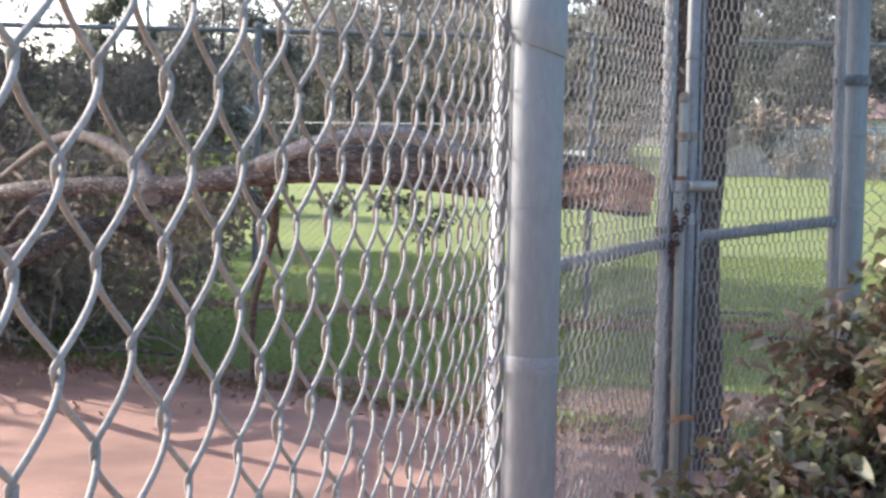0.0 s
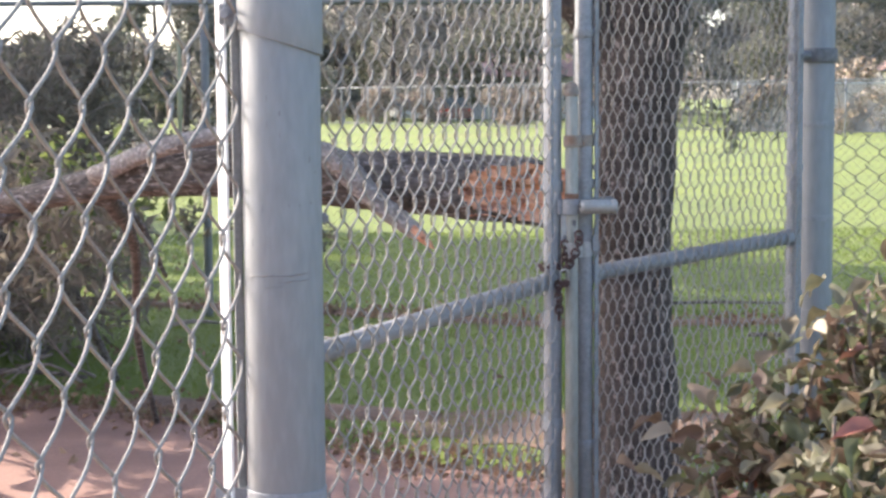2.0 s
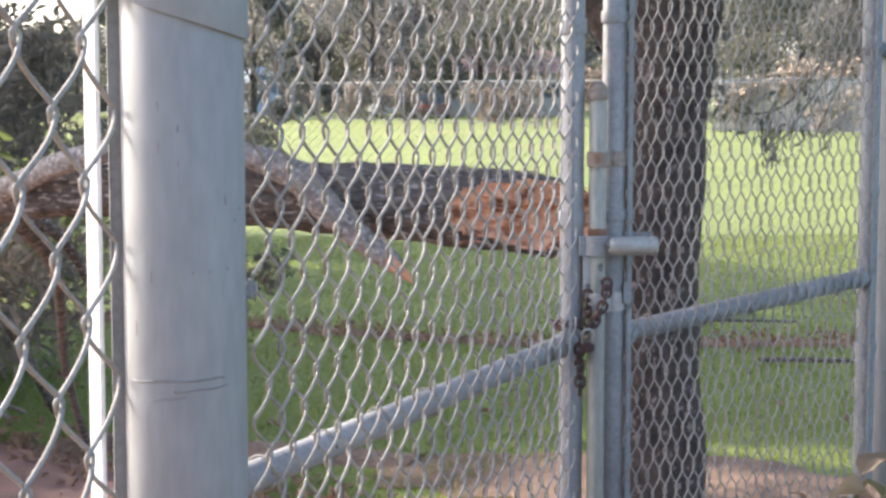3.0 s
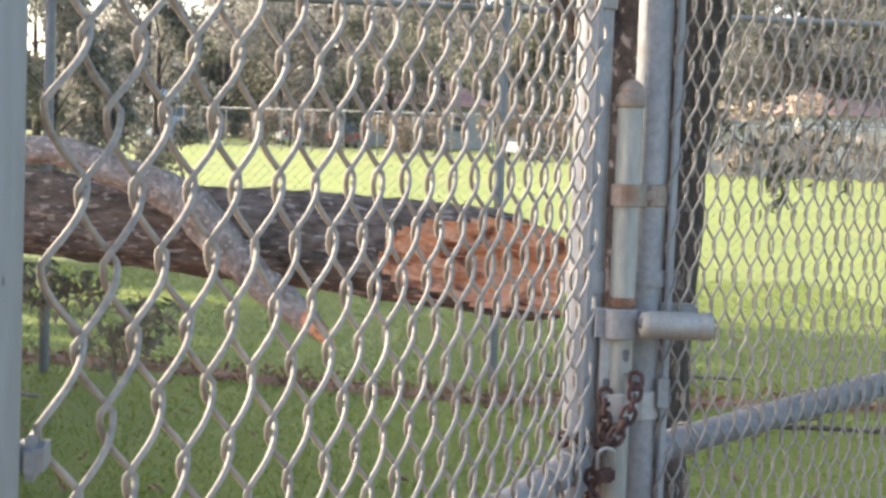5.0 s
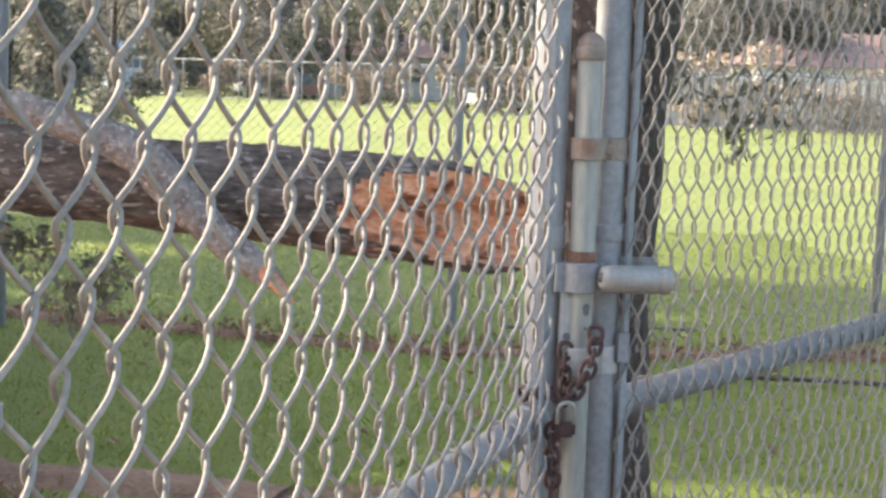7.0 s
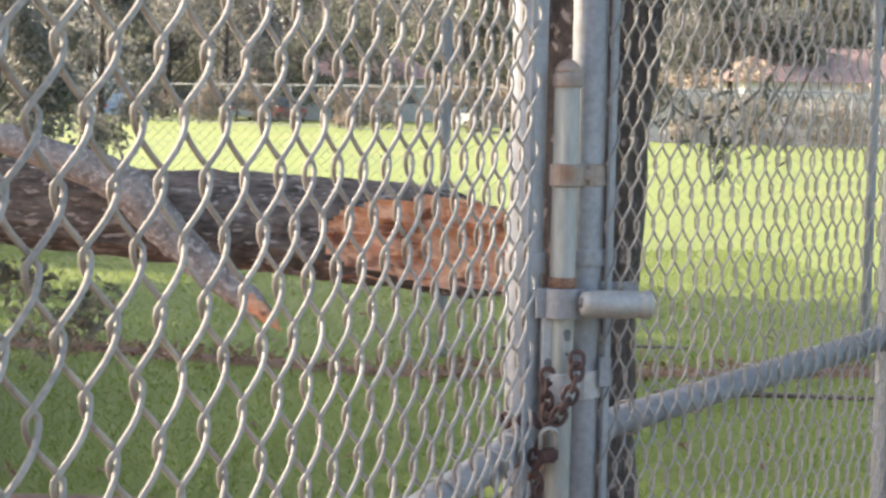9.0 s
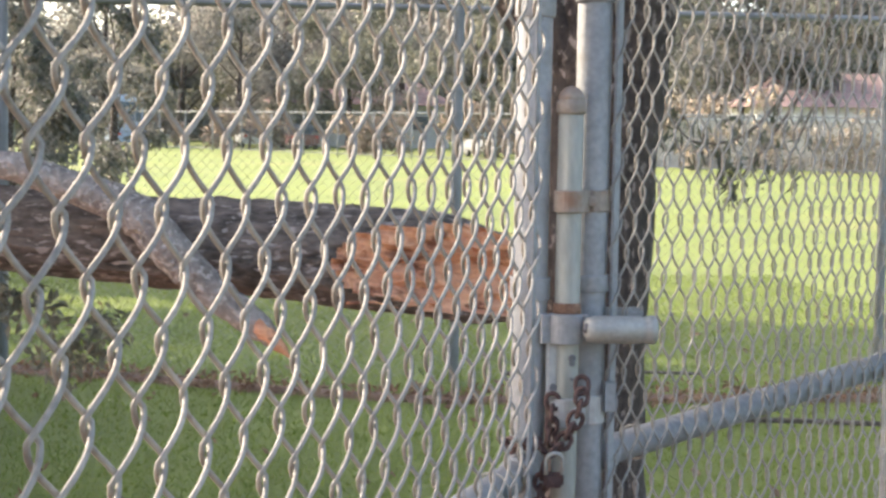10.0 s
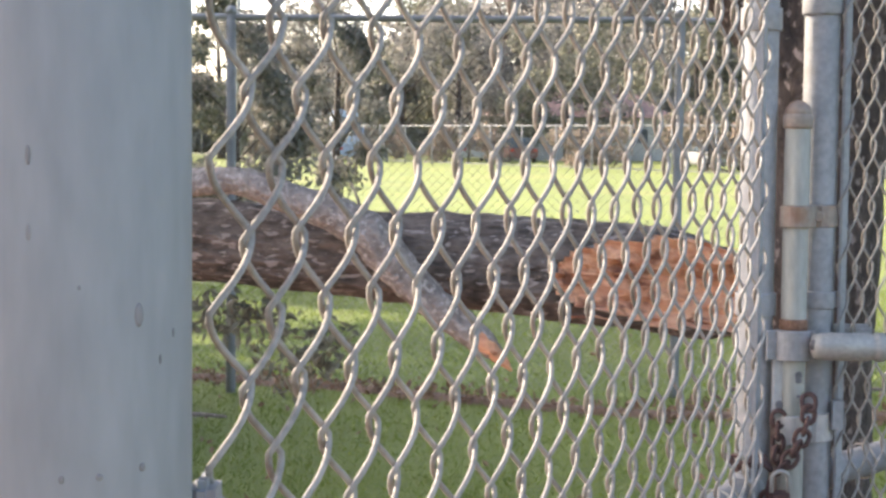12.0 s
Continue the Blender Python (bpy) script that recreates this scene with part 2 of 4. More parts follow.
def pipe(a, b, r, sides=20, bev=0.0):
    """A straight pipe from a to b with softened rims."""
    a, b = Vector(a), Vector(b)
    h = (b - a).length
    m = Matrix.Translation(a) @ (b - a).to_track_quat("Z", "Y").to_matrix().to_4x4()
    e = bev or min(0.15 * r, 0.003)
    return lathe([(r - e, 0), (r, e), (r, h - e), (r - e, h)], sides, m)


def band(x, y, z, r, h, t=0.003, sides=24, tilt=0.0, bm=None):
    """A strap round an upright tube of radius r."""
    m = Matrix.Translation((x, y, z)) @ Matrix.Rotation(tilt, 4, "Y")
    return lathe([(r, -h / 2), (r + t * 0.92, -h / 2 + 0.0002), (r + t, -h / 2 + 0.0011), (r + t, h / 2 - 0.0011), (r + t * 0.92, h / 2 - 0.0002), (r, h / 2)], sides, m, bm)


def box(cx, cy, cz, sx, sy, sz, bev=0.003, turn=0.0, bm=None):
    bm2 = bmesh.new()
    bmesh.ops.create_cube(bm2, size=1)
    bmesh.ops.scale(bm2, vec=(sx, sy, sz), verts=bm2.verts)
    if bev:
        bmesh.ops.bevel(bm2, geom=bm2.edges[:], offset=bev, segments=2, affect="EDGES")
    bmesh.ops.transform(bm2, matrix=Matrix.Translation((cx, cy, cz)) @ Matrix.Rotation(turn, 4, "Z"), verts=bm2.verts)
    if bm is None:
        return bm2
    me = bpy.data.meshes.new("tmp")
    bm2.to_mesh(me)
    bm2.free()
    bm.from_mesh(me)
    bpy.data.meshes.remove(me)
    return bm


def leaf_cloud(name, centres, spread, count, size, rng, droop=0.0, narrow=0.45, fold=0.25):
    """One mesh of many folded leaves, scattered about the centres."""
    C = np.array(centres, float)
    S = np.broadcast_to(np.array(spread, float), (len(C), 3)) if np.ndim(spread) < 2 else np.array(spread, float)
    k = rng.integers(0, len(C), count)
    d = rng.normal(size=(count, 3))
    d /= np.linalg.norm(d, axis=1)[:, None]
    at = C[k] + d * S[k] * (rng.random((count, 1)) ** 0.45)
    ax = rng.normal(size=(count, 3))
    ax[:, 2] -= droop
    ax /= np.linalg.norm(ax, axis=1)[:, None]
    sd = np.cross(ax, rng.normal(size=(count, 3)))
    sd /= np.linalg.norm(sd, axis=1)[:, None]
    nm = np.cross(ax, sd)
    ln = size * (0.6 + 0.8 * rng.random((count, 1)))
    w = ln * narrow
    tip, mid = at + ax * ln, at + ax * ln * 0.45
    l, r = mid + sd * w * 0.5 + nm * w * fold, mid - sd * w * 0.5 + nm * w * fold
    V = np.stack([at, l, tip, r], 1).reshape(-1, 3)
    F = [(4 * i, 4 * i + 1, 4 * i + 2, 4 * i + 3) for i in range(count)]
    me = bpy.data.meshes.new(name)
    me.from_pydata(V.tolist(), [], F)
    return me


def link_wire(height, pitch, rad, half, sides=6, steps=18, sharp=0.30, hook=0.17):
    """One woven wire of a chain-link panel: a flattened coil whose front strand leans one way and whose back strand the other; its bends reach past half to hook the next wire."""
    n = int(height / pitch * steps)
    over = hook * half
    pts = []
    for i in range(n + 1):
        th = 2 * math.pi * i / steps
        u = (th / math.pi) % 2
        tri = u if u < 1 else 2 - u
        s = 0.5 - 0.5 * math.cos(math.pi * tri)
        x = (sharp * tri + (1 - sharp) * s) * (half + 2 * over) - over
        pts.append((x, -2.6 * rad * math.sin(th), i * pitch / steps))
    me = bpy.data.meshes.new("wire")
    bm = sweep(pts, rad, sides, close=True)
    bm.to_mesh(me)
    bm.free()
    return me


def chain_link(parent, start, end, z0, height, pitch, rad, seed, name="wire", sides=6, squeeze=1.0, steps=18, sharp=0.30, hook=0.17):
    """Hangs woven wires side by side from start to end (plan points), the face towards the right-hand side."""
    a, b = Vector((*start, 0)), Vector((*end, 0))
    d = (b - a).normalized()
    turn = math.atan2(d.y, d.x)
    rng = random.Random(seed)
    n = int((b - a).length / (pitch / 2 * squeeze))
    step = (b - a).length / n
    kinds = [link_wire(height, pitch, rad, step, sides, steps, sharp, hook)]
    kinds[0].materials.append(WIRE)
    off = rng.random() * pitch
    for i in range(n):
        p = a + d * (step * i)
        ob = part(name, kinds[0], WIRE, parent)
        ob.matrix_basis = Matrix.Translation((p.x, p.y, z0 + off % (pitch / 2) + (pitch / 2 if i % 2 else 0) + rng.uniform(-0.0018, 0.0018))) @ Matrix.Rotation(turn + rng.uniform(-0.03, 0.03), 4, "Z") @ Matrix.Rotation(rng.uniform(-0.003, 0.003), 4, "Y")


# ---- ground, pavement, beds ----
# PARK scales the park by 0.806 about the camera's later spot, to fit that view, and sets the ground's level.
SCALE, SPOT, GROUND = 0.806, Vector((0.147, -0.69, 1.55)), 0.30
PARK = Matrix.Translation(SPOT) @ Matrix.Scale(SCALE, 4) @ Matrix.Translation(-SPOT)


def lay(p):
    """A point (and radius) of the fallen tree: unscaled near the gate, scaled about the camera spot farther off to fit
    the view.
    """
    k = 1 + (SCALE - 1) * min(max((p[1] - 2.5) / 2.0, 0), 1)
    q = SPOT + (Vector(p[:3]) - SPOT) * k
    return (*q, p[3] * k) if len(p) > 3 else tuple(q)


def sheet(name, outline, z, material, label, category, kind="structure"):
    """A flat piece of ground with an uneven edge and a little thickness."""
    bm = bmesh.new()
    top = [bm.verts.new((x, y, z)) for x, y in outline]
    low = [bm.verts.new((x, y, z - 0.12)) for x, y in outline]
    bm.faces.new(top)
    n = len(top)
    for i in range(n):
        bm.faces.new((top[i], low[i], low[(i + 1) % n], top[(i + 1) % n]))
    bmesh.ops.recalc_face_normals(bm, faces=bm.faces)
    ob = part(name, bm, material)
    return tagged(ob, label, category, kind=kind)


def wavy(pts, n, amp, seed):
    """A closed outline through the points, made uneven."""
    rng = random.Random(seed)
    out = []
    for i, p in enumerate(pts):
        q = pts[(i + 1) % len(pts)]
        for k in range(n):
            u = k / n
            out.append((p[0] + (q[0] - p[0]) * u + rng.uniform(-amp, amp), p[1] + (q[1] - p[1]) * u + rng.uniform(-amp, amp)))
    return out


bm = bmesh.new()
bmesh.ops.create_grid(bm, x_segments=4, y_segments=4, size=600)
tagged(part("ground", bm, LAWN), "mown green lawn reaching to the far fence", "lawn", kind="structure")
# pinkish concrete apron, whose far edge runs across beyond the gate
PAVE_EDGE = [(-7.0, 8.6), (-3.0, 7.0), (-2.1, 6.2), (-1.35, 5.75), (-0.7, 5.2), (-0.05, 4.6), (0.45, 4.2), (0.95, 3.9), (1.6, 3.4)]
rngp = random.Random(3)
edge = []
for (x0, y0), (x1, y1) in zip(PAVE_EDGE, PAVE_EDGE[1:]):
    for k in range(10):
        edge.append((x0 + (x1 - x0) * k / 10 + rngp.uniform(-0.03, 0.03), y0 + (y1 - y0) * k / 10 + rngp.uniform(-0.035, 0.035)))
sheet("pavement", [(1.6, -9), (1.6, 3.4)][::1] + edge[::-1] + [(-7, -9)], 0.012, PAVE, "worn pinkish concrete apron with darker patches", "pavement")
sheet("soil_bed", wavy([(-7, 8.75), (-3.0, 7.12), (-2.1, 6.32), (-1.35, 5.87), (-0.7, 5.32), (-0.05, 4.72), (0.45, 4.32), (0.95, 4.02), (1.6, 3.52), (1.6, 3.3), (0.95, 3.75), (0.45, 4.05), (-0.05, 4.45), (-0.7, 5.05), (-1.35, 5.6), (-2.1, 6.05), (-3.0, 6.85), (-7, 8.45)], 5, 0.06, 5), 0.004, DIRT, "narrow bed of leaf-littered brown soil along concrete", "soil")


def strip(name, line, half, z, material, label, category, seed):
    """A ragged low ribbon of ground along a line in plan."""
    q = curve_pts(line, 220)
    bm = bmesh.new()
    rows = []
    for i, p in enumerate(q):
        d = q[min(i + 1, 219)] - q[max(i - 1, 0)]
        n = np.array([-d[1], d[0]]) / max(np.hypot(*d), 1e-6)
        row = []
        for s in (-1, -0.5, 0, 0.5, 1):
            w = half * (1 + 0.55 * noise.noise(Vector((p[0] * 1.7, seed, s * 3))) + 0.4 * noise.noise(Vector((p[0] * 7, seed + 5, s * 3))))
            row.append(bm.verts.new((p[0] + n[0] * w * s, p[1] + n[1] * w * s, z * (1 - s * s) - 0.003 * s * s)))
        rows.append(row)
    for a, b in zip(rows, rows[1:]):
        for j in range(4):
            bm.faces.new((a[j], b[j], b[j + 1], a[j + 1])).smooth = True
    bmesh.ops.recalc_face_normals(bm, faces=bm.faces)
    return tagged(part(name, bm, material), label, category, kind="structure")


strip("soil_strip", [(-14, 12.2), (-5, 10.9), (-1.2, 10.0), (1.1, 8.85), (2.6, 8.75), (8, 8.75), (16, 8.7)], 0.13, 0.03, DIRT, "bare brown soil strip under the park fence", "soil", 1.0)
strip("planting_bed", [(0.3, 0.5), (0.8, 0.52), (1.25, 0.54), (1.75, 0.55)], 0.3, 0.035, DIRT, "small bed of brown soil under the bush", "soil", 14.0)
strip("soil_patch", [(-1.15, 6.0), (-0.6, 5.75), (0.0, 5.6), (0.4, 5.45)], 0.22, 0.02, DIRT, "patch of bare brown soil with dry leaves", "soil", 9.0)
sheet("soil_ring", wavy([(0.25, 5.5), (0.3, 5.0), (1.0, 4.5), (1.9, 4.4), (2.2, 4.9), (1.9, 5.4), (1.2, 5.6)], 5, 0.08, 7), 0.005, DIRT, "bare reddish soil round the tree foot", "soil")
rng = np.random.default_rng(11)
# grass blades where the camera can tell them apart
n = 210000
gx, gy = rng.uniform(-4.5, 6.0, n), 3.4 + 13.5 * rng.random(n) ** 1.1
edge_y = np.interp(gx, [p[0] for p in PAVE_EDGE], [p[1] for p in PAVE_EDGE], right=3.4)
bare = (np.abs(gy - np.interp(gx, [-5, -1.2, 1.1, 2.6], [10.9, 10.0, 8.85, 8.75])) < 0.12) | ((np.abs(gy - 5.7 + 0.35 * (gx + 0.4)) < 0.2) & (np.abs(gx + 0.4) < 0.8)) | (np.hypot((gx - 1.5) / 0.9, (gy - 4.9) / 0.5) < 1)
keep = (gy > edge_y + 0.12) & (~bare | (rng.random(n) < 0.08))
gx, gy = gx[keep], gy[keep]
n = len(gx)
h, a, lean = rng.uniform(0.015, 0.038, n), rng.uniform(0, 6.28, n), rng.normal(0, 0.03, (n, 2))
w = rng.uniform(0.0016, 0.0034, n)
V = np.empty((n, 3, 3))
V[:, 0] = np.stack([gx - w * np.cos(a), gy - w * np.sin(a), np.zeros(n)], 1)
V[:, 1] = np.stack([gx + w * np.cos(a), gy + w * np.sin(a), np.zeros(n)], 1)
V[:, 2] = np.stack([gx + lean[:, 0], gy + lean[:, 1], h], 1)
me = bpy.data.meshes.new("grass")
me.from_pydata(V.reshape(-1, 3).tolist(), [], [(3 * i, 3 * i + 1, 3 * i + 2) for i in range(n)])
tagged(part("grass", me, BLADE), "short uneven green grass blades on the lawn", "grass", kind="stuff")

# dry leaves
n = 5200
u = rng.random(n)
px_, py_ = np.empty(n), np.empty(n)
third = int(n * 0.45)
px_[:third] = rng.uniform(-5, 1.4, third)
py_[:third] = np.interp(px_[:third], [p[0] for p in PAVE_EDGE], [p[1] for p in PAVE_EDGE]) + rng.normal(0.05, 0.22, third)
px_[third:2 * third] = rng.uniform(-5, 7, third)
py_[third:2 * third] = np.interp(px_[third:2 * third], [-5, -1.2, 1.1, 2.6], [10.9, 10.0, 8.85, 8.75]) + rng.normal(0, 0.16, third)
rest = n - 2 * third
px_[2 * third:], py_[2 * third:] = np.where(rng.random(rest) < 0.7, rng.normal(-2.2, 0.7, rest), rng.uniform(-4, 6, rest)), rng.uniform(4, 14, rest)
me = leaf_cloud("leaf_litter", np.stack([px_, py_, np.full(n, 0.03)], 1), (0.02, 0.02, 0.012), n, 0.05, rng, 0.0, 0.5, 0.4)
tagged(part("leaf_litter", me, LITTER), "scattered dry brown leaves on soil and grass", "fallen leaves", kind="stuff")


# ---- fence by the gate ----
GATE_TOP = 2.16
SL, SR, S3 = (0.487, 1.06), (0.553, 1.07), (1.12, 1.60)


def gate_post(x, y, r, label, straps):
    t = thing("gate_post", (x, y, GROUND), label, "fence post", "gate posts")
    part("tube", pipe((x, y, GROUND), (x, y, 2.22), r, 40), POST, t)
    part("cap", lathe([(r + 0.003, 2.20), (r + 0.003, 2.24), (r * 0.9, 2.265), (r * 0.55, 2.285), (0.012, 2.295)], 32, Matrix.Translation((x, y, 0))), GALV, t)
    for z, hgt, tilt in straps:
        part("strap", band(x, y, z, r, hgt, 0.0018, 36, tilt), GALV, t, "galvanised steel strap")
    part("footing", lathe([(r * 2.2, -0.05), (r * 2.3, 0.01), (r * 2.1, 0.03), (r, 0.035)], 20, Matrix.Translation((x, y, GROUND))), PAVE, t, "low concrete footing")
    return t


PX, PR_ = -0.005, 0.0560
post = gate_post(PX, 0, PR_, "thick galvanised steel gate post with scuffs and straps", [(1.0, 0.034, 0.0), (0.6, 0.03, 0.0), (2.1, 0.03, 0.0)])
rp = random.Random(21)
# weld seam and scuffs on the face towards the path
for z, a0, a1, thick in ((1.325, -0.9, 0.75, 0.0016), (1.317, -0.1, 0.85, 0.0012), (1.309, -0.5, 0.1, 0.001)):
    pts = []
    for i in range(14):
        a = -math.pi / 2 + a0 + (a1 - a0) * i / 13
        pts.append((PX + (PR_ + 0.0002) * math.cos(a), (PR_ + 0.0002) * math.sin(a), z + 0.0007 * math.sin(i * 0.9 + z * 50) + 0.003 * i / 13))
    part("scuff_line", sweep(pts, thick * 0.6, 5), SCUFF, post)
# slanting sleeve of sheet steel clamped round the post
bm = bmesh.new()
rows = [[], [], [], [], []]
for k in range(40):
    a = 2 * math.pi * k / 40
    x, y = math.cos(a), math.sin(a)
    zb = 1.650 - 0.33 * PR_ * x
    for row, (r, z) in zip(rows, ((PR_, zb), (PR_ + 0.004, zb + 0.0003), (PR_ + 0.0042, zb + 0.0012), (PR_ + 0.0042, 1.80), (PR_, 1.802))):
        row.append(bm.verts.new((PX + r * x, r * y, z)))
for r0, r1 in zip(rows, rows[1:]):
    for k in range(40):
        bm.faces.new((r0[k], r0[(k + 1) % 40], r1[(k + 1) % 40], r1[k])).smooth = r0 is rows[2]
part("sleeve", bm, POST, post, "slanting sheet steel sleeve")
for x, z, w, h in ((-0.004, 1.552, 0.0011, 0.004), (-0.004, 1.522, 0.001, 0.0035), (0.036, 1.488, 0.0022, 0.005), (0.047, 1.479, 0.0009, 0.002), (0.043, 1.469, 0.0009, 0.0022), (0.008, 1.424, 0.0012, 0.0016), (0.022, 1.424, 0.0016, 0.0014), (0.037, 1.426, 0.0016, 0.0018), (-0.022, 1.571, 0.0012, 0.005), (-0.022, 1.535, 0.001, 0.006), (-0.03, 1.42, 0.001, 0.006), (-0.045, 1.372, 0.0011, 0.007), (0.015, 1.50, 0.0007, 0.001)):
    y = -math.sqrt(max(PR_ ** 2 - (x - PX) ** 2, 1e-6))
    a = math.atan2(y, x - PX)
    m = Matrix.Translation((x, y, z)) @ Matrix.Rotation(a, 4, "Z") @ Matrix.Diagonal((0.0003, w, h, 1))
    bm = bmesh.new()
    bmesh.ops.create_icosphere(bm, subdivisions=2, radius=1.0, matrix=m)
    part("dent", smooth(bm), SCUFF, post)
bm = box(PX - 0.075, 0.005, 1.0, 0.055, 0.006, 0.028, 0.0015)
part("strap_ear", bm, GALV, post)
part("strap_bolt", pipe((PX - 0.085, -0.022, 1.0), (PX - 0.085, 0.02, 1.0), 0.006, 10), GALV, post, "bolt through the strap")
part("sleeve_ear", box(PX - 0.070, 0.0, 1.690, 0.03, 0.008, 0.034, 0.003), GALV, post, "bolted ear of the sleeve")
part("sleeve_bolt", pipe((PX - 0.076, -0.018, 1.690), (PX - 0.076, 0.016, 1.690), 0.007, 10), GALV, post)
part("hinge_lug", box(PX + 0.058, 0.03, 1.400, 0.012, 0.03, 0.018, 0.004), GALV, post)

HP = (1.19, 1.67)
hpost = gate_post(*HP, 0.042, "galvanised steel gate post carrying a gate hinge", [(1.66, 0.02, 0.02), (1.50, 0.014, 0.0), (1.275, 0.014, 0.0), (1.045, 0.014, 0.0), (2.1, 0.03, 0.0), (0.6, 0.03, 0.0)])
part("hinge_clamp", band(*HP, 1.665, 0.043, 0.034, 0.006, 28), DARKSTEEL, hpost, "dark hinge clamp")
part("hinge_arm", pipe((*HP, 1.665), (S3[0] + 0.01, S3[1] + 0.005, 1.665), 0.012, 14), DARKSTEEL, hpost, "dark hinge pin arm")

# sunlit side fence running back past the camera
FEND = (-1.28, -5.6)
fence = thing("side_fence", (-0.6, -2.8, GROUND), "woven galvanised chain-link side fence ending at gate post", "fence")
# bar coloured white and turned so that it shows a sun glint
part("tension_bar", box(-0.088, 0.006, 1.24, 0.024, 0.005, 1.84, 0.0015, -0.93), GLINTWHITE, fence, "flat tension bar whitened for sun glint")
part("edge_angle", box(-0.070, 0.022, 1.24, 0.012, 0.012, 1.84, 0.002, 0.2), GALV, fence)
part("top_rail", pipe((-0.06, 0.0, 2.15), (FEND[0], FEND[1], 2.15), 0.021, 16), GALV, fence)
part("line_post", pipe((FEND[0] - 0.02, FEND[1], GROUND), (FEND[0] - 0.02, FEND[1], 2.19), 0.03, 18), GALV, fence)
chain_link(fence, FEND, (-0.068, -0.01), GROUND + 0.02, 1.76, 0.122, 0.0025, 4, squeeze=1.14, steps=24, sharp=0.66, hook=0.09)


def gate_leaf(name, a, b, mid_z, label, mesh_pad, seed, pitch, rise=0.0, rad=0.0018):
    """A pipe frame from plan point a to b with a middle rail and woven wire."""
    t = thing(name, (*a, 0), label, "gate", "gate leaves")
    for p in (a, b):
        part("stile", pipe((*p, GROUND + 0.06), (*p, GATE_TOP), 0.0185, 24), GALV, t)
    for z in (GROUND + 0.075, GATE_TOP - 0.017):
        part("rail", pipe((*a, z), (*b, z), 0.0165, 18), GALV, t)
    d = (Vector(b) - Vector(a)).normalized()
    nrm = Vector((d.y, -d.x))
    part("middle_rail", pipe((*(Vector(a) + d * 0.012), mid_z), (*(Vector(b) - d * 0.012), mid_z + rise), 0.0165, 22), GALV, t)
    for p, s, z in ((a, 1, mid_z), (b, -1, mid_z + rise)):
        q = Vector(p) + d * s * 0.014
        part("rail_socket", pipe((*q, z), (*(q + d * s * 0.03), z), 0.0195, 20), GALV, t)
    wa, wb = Vector(a) + d * mesh_pad[0] + nrm * mesh_pad[2], Vector(b) + d * mesh_pad[1] + nrm * 0.0195
    chain_link(t, tuple(wa), tuple(wb), GROUND + 0.06, GATE_TOP - GROUND - 0.1, pitch, rad, seed, sides=7, hook=0.15, sharp=0.6, squeeze=mesh_pad[3])
    for q in ([wa + d * 0.009] if mesh_pad[0] > 0 else []) + [wb - d * 0.012]:
        part("tension_bar", box(q.x, q.y, 1.235, 0.012, 0.0035, 1.8, 0.001, math.atan2(d.y, d.x)), GALV, t, "flat tension bar through the wire")
    # tie wires that hold the mesh to the middle rail
    length = (wb - wa).length
    k = 0.09
    while k < length - 0.08:
        c = Vector(a) + d * (k + max(mesh_pad[0], 0))
        pts = []
        for i in range(13):
            th = 2 * math.pi * i / 12 * 0.93
            pts.append((c.x + nrm.x * 0.0195 * math.cos(th) + d.x * 0.004 * i / 12, c.y + nrm.y * 0.0195 * math.cos(th) + d.y * 0.004 * i / 12, mid_z + rise * k / length + 0.0195 * math.sin(th)))
        part("tie_wire", sweep(pts, 0.0014, 5), WIRE, t)
        k += 0.14
    return t


leaf_l = gate_leaf("gate_leaf", (0.008, 0.125), SL, 1.182, "galvanised pipe gate leaf with chain-link, chained shut", (-0.0625, -0.043, 0.086, 0.79), 8, 0.069, 0.012)
leaf_r = gate_leaf("gate_leaf", SR, S3, 1.204, "galvanised pipe gate leaf carrying the drop rod", (0.002, -0.004, 0.024, 0.48), 9, 0.065, 0.03, 0.0014)
for z in (1.69, 1.393, 0.9, 2.05):
    part("stile_strap", band(*SL, z - 0.005, 0.0185, 0.024, 0.003), GALV, leaf_l)
for z in (1.70, 1.393, 0.85, 2.05):
    part("stile_strap", band(*SR, z, 0.0185, 0.018, 0.0028), GALV, leaf_r)
for z in (1.66, 1.40, 1.1, 0.8):
    part("stile_strap", band(*S3, z, 0.0185, 0.016, 0.0028), DARKSTEEL if z == 1.66 else GALV, leaf_r)

# ---- drop rod and fork latch ----
RX, RY, RR = 0.5245, 1.046, 0.0132
rod = thing("drop_rod", (RX, RY, GROUND), "pale drop rod with domed cap strapped to gate stile", "gate bolt")
part("tube", pipe((RX, RY, GROUND + 0.005), (RX, RY, 1.579), RR, 26), TUBE, rod)
part("cap", lathe([(RR + 0.0002, 1.5720), (RR + 0.0018, 1.5728), (RR + 0.0024, 1.5750), (RR + 0.0024, 1.5845), (RR + 0.0016, 1.5862), (RR - 0.0004, 1.5868)] + [((RR + 0.0008) * math.cos(a), 1.587 + 0.0145 * math.sin(a)) for a in (0.08, 0.3, 0.55, 0.8, 1.05, 1.3, 1.5)], 28, Matrix.Translation((RX, RY, 0))), RUSTY, rod, "brown domed cap")


